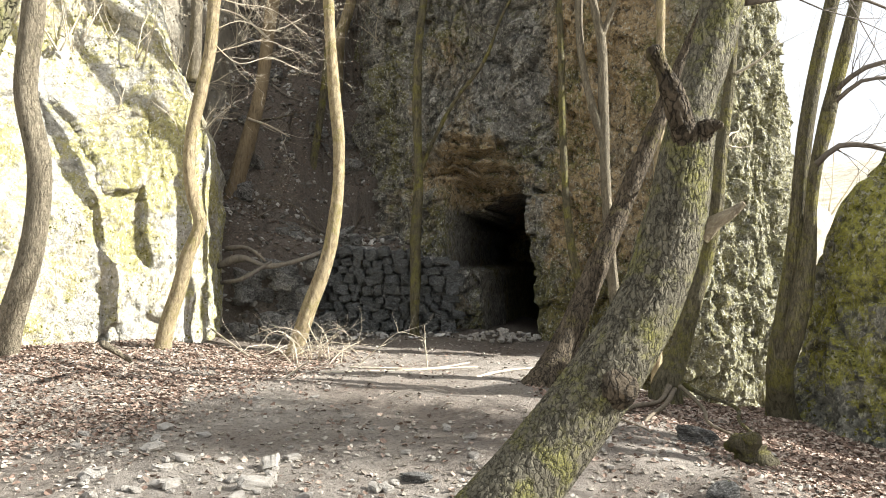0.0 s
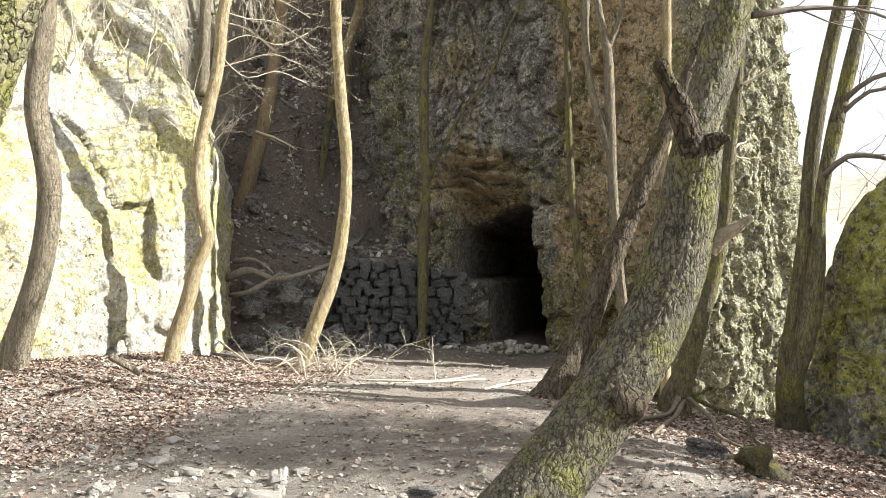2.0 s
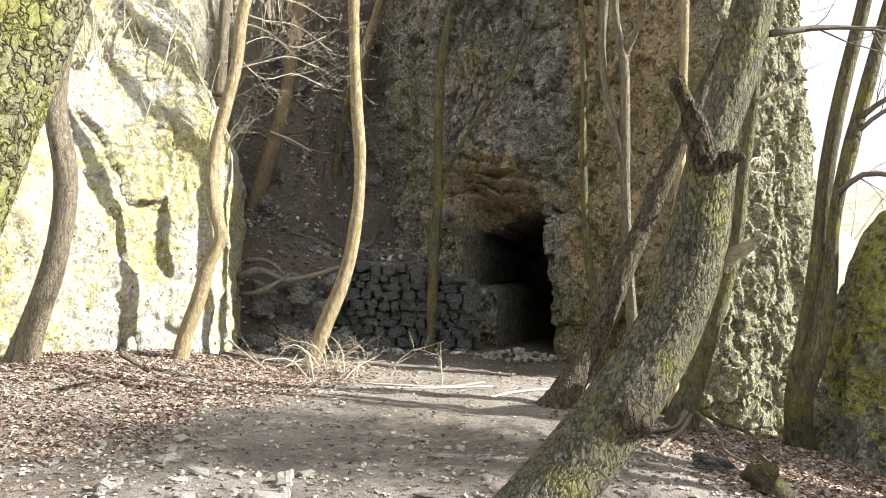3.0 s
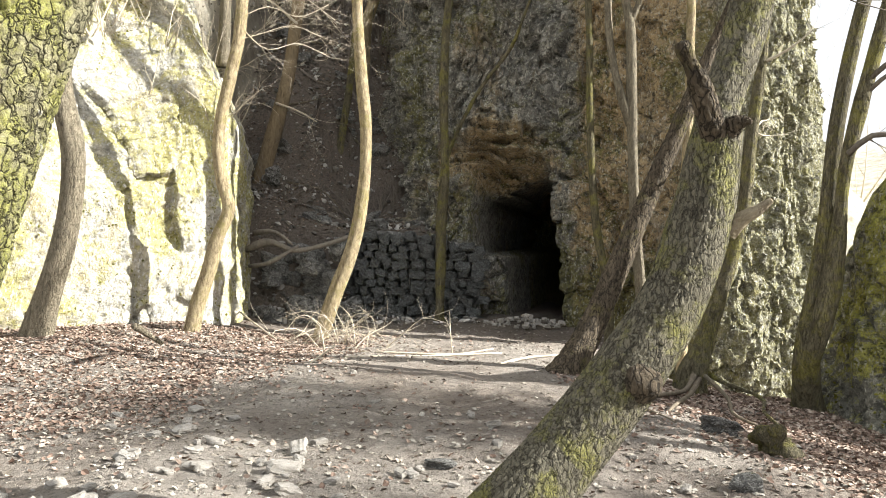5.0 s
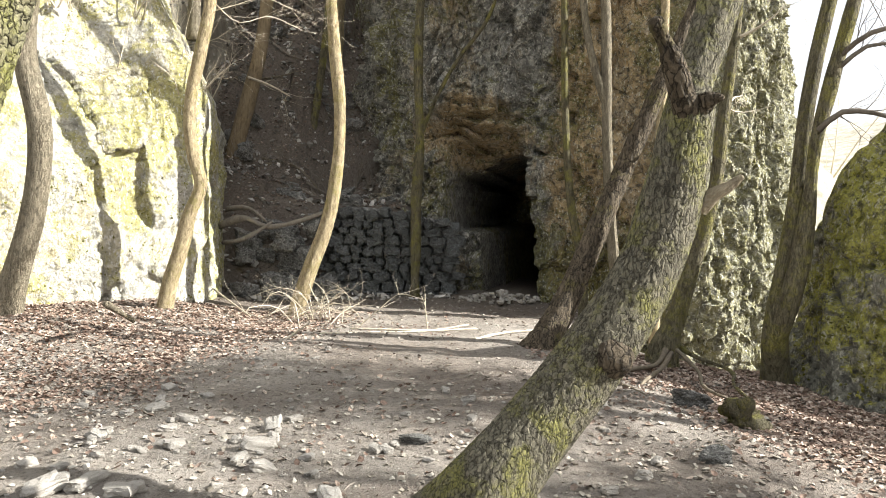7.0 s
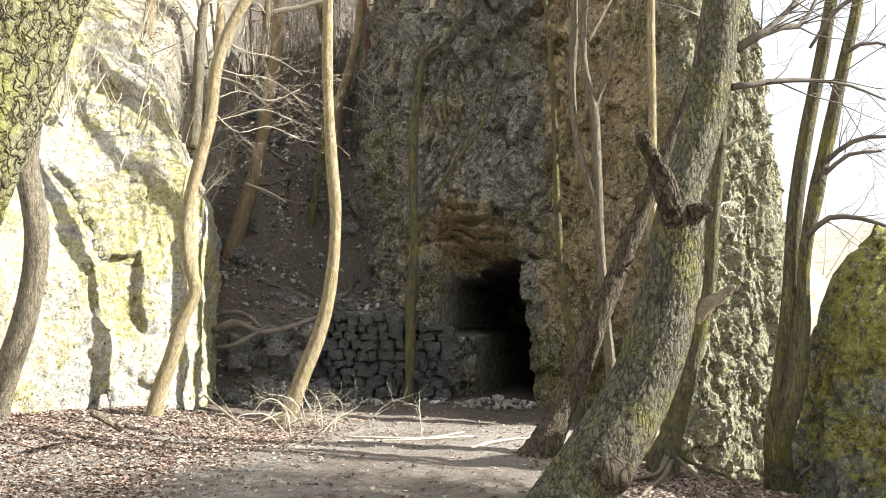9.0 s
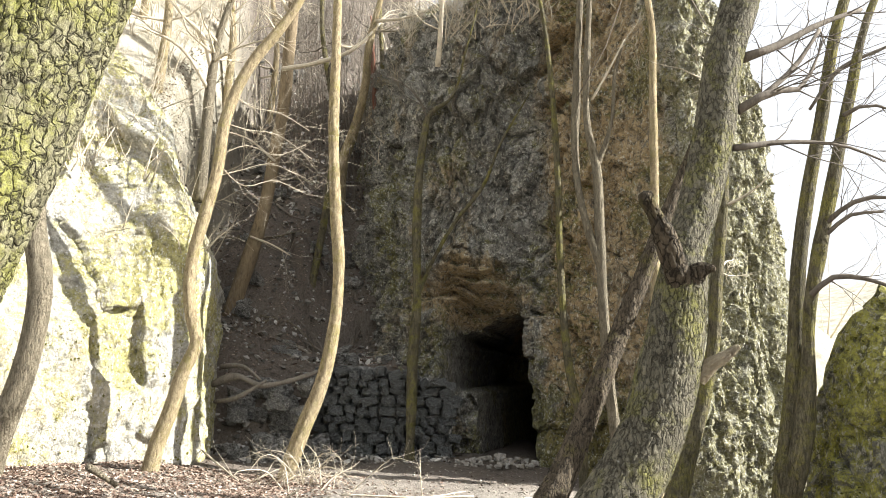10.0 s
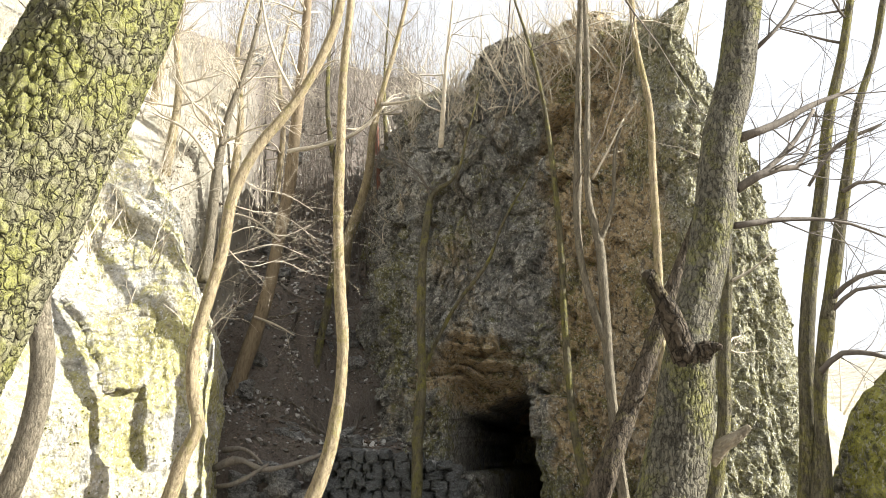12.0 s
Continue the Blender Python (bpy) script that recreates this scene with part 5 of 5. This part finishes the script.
spots_left = strewn(60000, -7, 0.5, 4.5, 12.2, lambda x, y: step(-1.5, -3.0, x + 0.25 * (7.5 - y)) * step(4.8, 7.0, y) + 0.03, 1)
spots_right = strewn(60000, 1.2, 6.0, 3.5, 9.5, lambda x, y: step(1.9, 3.6, x + 0.35 * (y - 6)) + 0.03, 2)
spots_gully = strewn(34000, -5.5, 0.4, 14.6, 27, lambda x, y: 0.75 + 0 * x, 3)
spots_path = strewn(3000, -3.5, 2.5, 3, 13.5, lambda x, y: 0.3 + 0 * x, 4)
for label, spots_here, seed in (("brown dead leaves strewn over the bank", spots_left, 11), ("pale brown dead leaves on the slope", spots_right, 12), ("dead leaves in the shaded gully", spots_gully, 13), ("few dead leaves trodden on the path", spots_path, 14)):
    scatter("leaf_litter", spots_here, leaf_units, tri_faces, g.uniform(0.025, 0.068, len(spots_here)), 0.32, LEAF_MID if seed == 13 else LEAF_OLD if seed > 13 else LEAF_DEAD, label, "leaves", seed, 0.15)

pebble_units = []
for k in range(8):
    o = np.array([(1, 0, 0), (-1, 0, 0), (0, 1, 0), (0, -1, 0), (0, 0, 0.6), (0, 0, -0.6), (0.6, 0.6, 0.2), (-0.6, -0.6, 0.15)], float)
    pebble_units.append(o * 0.5 * g.uniform(0.65, 1.15, (8, 1)))
pebble_units = np.array(pebble_units)
pebble_faces = np.array([[6, 2, 4], [0, 6, 4], [2, 1, 4], [1, 7, 4], [7, 3, 4], [3, 0, 4], [6, 0, 5], [2, 6, 5], [1, 2, 5], [7, 1, 5], [3, 7, 5], [0, 3, 5]])
spots_gravel = strewn(46000, -4.5, 3.6, 2.8, 14, lambda x, y: 0.3 + 0.7 * step(8.0, 5.0, y), 6)
scatter("gravel", spots_gravel, pebble_units, pebble_faces, 0.006 + 0.06 * g.random(len(spots_gravel)) ** 6, 0.3, GRAVEL, "small limestone gravel trodden into the soil", "gravel", 15, 0.15)


spots_scree = strewn(16000, -5.0, 0.6, 13.4, 27, lambda x, y: 0.8 + 0 * x, 7)
scatter("scree", spots_scree, pebble_units, pebble_faces, 0.02 + 0.16 * g.random(len(spots_scree)) ** 3.5, 0.5, SCREE, "loose grey rubble on the gully slope", "rubble", 16, 0.2)
stick_units = []
for k in range(6):
    w, bend = g.uniform(0.012, 0.03), g.normal(0, 0.12)
    stick_units.append(np.array([(-0.5, -w, 0), (-0.5, w, 0), (-0.5, 0, 1.6 * w), (0, bend - w, 0.03), (0, bend + w, 0.03), (0, bend, 0.03 + 1.6 * w), (0.5, -w * 0.5, 0), (0.5, w * 0.5, 0), (0.5, 0, w)]))
stick_units = np.array(stick_units)
stick_faces = np.array([[a + i, a + (i + 1) % 3, a + 3 + (i + 1) % 3, a + 3 + i] for a in (0, 3) for i in range(3)])
spots_sticks = strewn(1300, -5.5, 4.5, 2.8, 13.5, lambda x, y: 0.7 + 0 * x, 8)
scatter("twig_litter", spots_sticks, stick_units, stick_faces, 0.04 + 0.16 * g.random(len(spots_sticks)) ** 2.5, 0.10, TWIG_MID, "broken dry twigs strewn over the ground", "twigs", 17, 0.05)


# ---------------------------------------------------------------- brushwood and undergrowth
def brush_pile(x, y, n, seed):
    h = np.random.default_rng(seed)
    z = on_ground(x, y)
    ob = thing("brush_pile", "heap of pale dry broken branches at the tree's foot", "brushwood", at=(x, y, z))
    for k in range(n):
        a = h.uniform(0, 2 * np.pi)
        start = np.array([h.normal(0, 0.28), h.normal(0, 0.2), 0.02])
        way = np.array([math.cos(a) + 0.3, 0.6 * math.sin(a), 0.05])
        l = Limbs()
        L = h.uniform(0.4, 1.0)
        way = way / np.linalg.norm(way)
        rise = h.uniform(0.12, 0.6) * L
        pts = [start, start + way * 0.3 * L + (0, 0, 0.8 * rise) + h.normal(0, 0.04, 3), start + way * 0.65 * L + (0, 0, rise) + h.normal(0, 0.07, 3), start + way * L + (0, 0, h.uniform(0.1, 0.8) * rise) + h.normal(0, 0.08, 3)]
        pts = [np.array([q[0], q[1], max(q[2], 0.0)]) for q in pts]
        l.tube(pts, np.linspace(0.009, 0.003, 4), 5, 9)
        for _ in range(4):
            twig_spray(l, pts[1 + _ % 2], way + h.normal(0, 0.7, 3), h.uniform(0.15, 0.45), 0.004, h, 1)
        part("stick", l.mesh("stick", TWIG), ob)
    return ob


brush_pile(-1.629, 11.287, 17, 3)
brush_pile(-1.195, 10.7, 8, 4)
for k, (a, b, c, r) in enumerate((((-1.252, 9.66, 0.05), (-0.314, 9.886, 0.05), (0.76, 10.284, 0.05), 0.02), ((-0.908, 10.096, 0.06), (0.119, 10.033, 0.06), (0.666, 10.592, 0.06), 0.016), ((0.659, 9.364, 0.05), (1.141, 9.99, 0.05), (1.662, 10.267, 0.05), 0.018), ((-1.64, 8.599, 0.02), (-1.518, 8.966, 0.12), (-1.276, 8.845, 0.3), 0.018), ((-3.472, 12.889, 0.3), (-2.874, 11.712, 0.2), (-2.356, 10.705, 0.12), 0.018), ((-3.392, 8.376, 0.55), (-3.442, 8.862, 0.4), (-3.322, 9.001, 0.28), 0.042))):
    root([a, b, c], r, r * 0.6, TWIG if k != 5 else BARK_GREY, "fallen bare branch lying by the path", 60 + k, "fallen_branch")


def sapling(x, y, height, seed, label, material=TWIG, shoots=6):
    h = np.random.default_rng(seed)
    z = on_ground(x, y)
    top = np.array([h.normal(0, 0.1) * height, h.normal(0, 0.1) * height, height])
    ob = thing("sapling", label, "sapling", at=(x, y, z - 0.02))
    l = Limbs()
    l.tube([(0, 0, 0), top * 0.5 + h.normal(0, 0.03, 3), top], [0.005 + 0.006 * height, 0.004 + 0.004 * height, 0.003], 5, 10)
    part("stem", l.mesh("stem", material), ob)
    l = Limbs()
    for k in range(shoots):
        f = h.uniform(0.3, 1)
        twig_spray(l, top * f, np.array([h.normal(), h.normal(), 0.8]), height * h.uniform(0.2, 0.5), 0.004, h, 1)
    tagged(part("twig_spray", l.mesh("twig_spray", material), ob), kind="stuff")


sapling(*(0.098, 10.102, 0.05)[:2], 0.62, 5, "single bare sapling standing on the path's edge", TWIG, 4)


def undergrowth(name, spots, heights, material, label, seed, stem=0.009):
    """Thickets of bare shoots, from a few kinds of sapling, in one mesh."""
    h = np.random.default_rng(seed)
    kinds = []
    for k in range(7):
        l = Limbs()
        for s in range(3):
            twig_spray(l, (h.normal(0, 0.05), h.normal(0, 0.05), 0), (h.normal(0, 0.65), h.normal(0, 0.65), 1), h.uniform(0.7, 1.0), stem, h, 2, up=0.25)
        kinds.append((np.vstack(l.v), np.vstack(l.f), np.vstack(l.t)))
    out = Limbs()
    for i, (x, y, z) in enumerate(spots):
        v, f, t = kinds[h.integers(0, 7)]
        a = h.uniform(0, 2 * np.pi)
        c, s = math.cos(a), math.sin(a)
        R = np.array([[c, -s, 0], [s, c, 0], [0, 0, 1]])
        q = (v @ R.T) * np.array([0.8, 0.8, 1]) * heights[i]
        out.add(q + np.array([x, y, z - 0.03]), f, t)
    return tagged(new(name, out.mesh(name, material)), label, "undergrowth", kind="stuff")


h = np.random.default_rng(91)
xy = np.stack([h.uniform(-5.0, -0.6, 150), 15.2 + 14 * h.random(150) ** 0.8], 1)
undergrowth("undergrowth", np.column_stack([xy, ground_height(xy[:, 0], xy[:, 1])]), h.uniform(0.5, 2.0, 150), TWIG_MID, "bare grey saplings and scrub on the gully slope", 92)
out = Limbs()
for k in range(620):
    y = 19.5 + 12.5 * h.random()
    x = h.uniform(-0.30, 0.0) * y if k < 480 else h.uniform(0.0, 0.14) * (y + 8) + 0.5
    y = y if k < 480 else y + 8
    z, tall, lean = on_ground(x, y), h.uniform(2.0, 6.5), h.normal(0, 0.12, 2)
    top = np.array([x + lean[0] * tall, y + lean[1] * tall, z + tall])
    out.tube([(x, y, z - 0.1), (x + 0.4 * lean[0] * tall + h.normal(0, 0.22), y, z + 0.5 * tall), top], [0.005 + 0.0016 * tall, 0.004 + 0.001 * tall, 0.003], 3, 6)
    for j in range(2):
        f = h.uniform(0.45, 1.0)
        twig_spray(out, np.array([x, y, z]) * (1 - f) + top * f, np.array([h.normal(), h.normal(), 0.9]), 0.3 * tall * h.random() + 0.3, 0.008, h, 1)
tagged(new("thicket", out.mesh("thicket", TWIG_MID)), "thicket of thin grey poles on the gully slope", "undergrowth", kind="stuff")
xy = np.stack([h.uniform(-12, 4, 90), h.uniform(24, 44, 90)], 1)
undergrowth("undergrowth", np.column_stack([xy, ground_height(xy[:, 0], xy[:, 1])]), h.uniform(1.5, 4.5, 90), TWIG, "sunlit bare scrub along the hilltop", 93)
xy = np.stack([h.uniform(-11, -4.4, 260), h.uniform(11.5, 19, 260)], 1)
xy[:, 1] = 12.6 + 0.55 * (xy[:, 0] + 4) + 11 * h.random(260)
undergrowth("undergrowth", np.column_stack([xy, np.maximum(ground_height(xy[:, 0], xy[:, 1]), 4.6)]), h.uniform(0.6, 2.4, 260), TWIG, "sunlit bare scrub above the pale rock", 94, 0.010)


def on_rock(ob, n, x0, x1, y0, y1, seed, least):
    """Places on the upper side of a rock."""
    dg = bpy.context.evaluated_depsgraph_get()
    k, out = np.random.default_rng(seed), []
    for _ in range(n):
        x, y = k.uniform(x0, x1), k.uniform(y0, y1)
        hit, p, nrm, _ = ob.ray_cast(Vector((x, y, 30)), Vector((0, 0, -1)), depsgraph=dg)
        if hit and p.z > least:
            out.append(tuple(p))
    return out


spots_top = on_rock(cliff, 150, -1.5, 5.2, 9.5, 19, 95, 5.5)
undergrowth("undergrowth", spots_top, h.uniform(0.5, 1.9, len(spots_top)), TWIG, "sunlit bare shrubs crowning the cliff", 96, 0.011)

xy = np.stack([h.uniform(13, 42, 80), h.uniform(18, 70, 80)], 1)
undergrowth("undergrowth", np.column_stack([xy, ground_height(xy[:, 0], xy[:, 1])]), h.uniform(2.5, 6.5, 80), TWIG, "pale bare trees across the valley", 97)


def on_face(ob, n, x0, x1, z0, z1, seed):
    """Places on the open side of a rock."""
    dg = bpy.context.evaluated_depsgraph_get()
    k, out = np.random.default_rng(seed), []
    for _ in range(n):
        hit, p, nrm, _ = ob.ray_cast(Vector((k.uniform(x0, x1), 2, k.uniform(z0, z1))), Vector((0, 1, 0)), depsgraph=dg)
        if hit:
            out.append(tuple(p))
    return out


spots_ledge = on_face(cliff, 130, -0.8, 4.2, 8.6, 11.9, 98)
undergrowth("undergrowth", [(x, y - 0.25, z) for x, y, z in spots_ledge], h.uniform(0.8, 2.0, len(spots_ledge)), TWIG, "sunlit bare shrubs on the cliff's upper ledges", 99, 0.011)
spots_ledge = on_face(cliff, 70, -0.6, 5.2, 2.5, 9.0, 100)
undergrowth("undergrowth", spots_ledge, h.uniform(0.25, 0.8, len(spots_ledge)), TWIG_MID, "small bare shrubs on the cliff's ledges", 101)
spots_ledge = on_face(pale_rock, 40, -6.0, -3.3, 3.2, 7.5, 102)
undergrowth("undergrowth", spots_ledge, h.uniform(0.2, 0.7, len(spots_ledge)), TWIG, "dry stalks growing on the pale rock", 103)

def moss_material():
    n = Nodes("cushion_moss")
    col = n.ramp(n.random("island"), (0.0, (0.10, 0.098, 0.02)), (0.6, (0.20, 0.19, 0.04)), (1.0, (0.32, 0.30, 0.085)))
    return n.finish(col, 0.95, n.noise(120, 5), 0.006, 0.8, 0.1)


MOSS = moss_material()
for rock, box, count, seed, size, label in ((mossy_rock, (4.0, 8.5, -0.3, 2.4), 3600, 111, 0.04, "yellow-green moss cushions on the low outcrop"), (pale_rock, (-7.0, -3.3, 0.2, 6.0), 2600, 113, 0.035, "yellowish moss cushions on the sunlit rock")):
    p = np.array(on_face(rock, count, *box, seed))
    keep = fbm(p, 0.9, 3, seed) + 0.5 * fbm(p, 0.25, 2, seed + 1) > 0.15
    p = p[keep]
    scatter("moss", p[:, :2], pebble_units, pebble_faces, size * g.uniform(0.4, 1.6, len(p)), 0.8, MOSS, label, "moss", seed, 0.0, p[:, 2])
spots_edge = on_rock(pale_rock, 40, -6.2, -3.2, 12.0, 16.5, 114, 3.2)
undergrowth("undergrowth", spots_edge, h.uniform(0.5, 1.5, len(spots_edge)), TWIG, "pale leafless bushes at the outcrop's edge", 115)
(x, y, z), mossy_stone = (-0.027, 5.255, 0.03), lump_mesh("stone", ROCK_BLOCK, 160, 7, 0.4, 0.2)
loose("stone", [mossy_stone], x, y, 0.16, rng, "long mossy limestone piece in the path", "stone", "stones on the path", 0.45, 0.2, long=1.6)
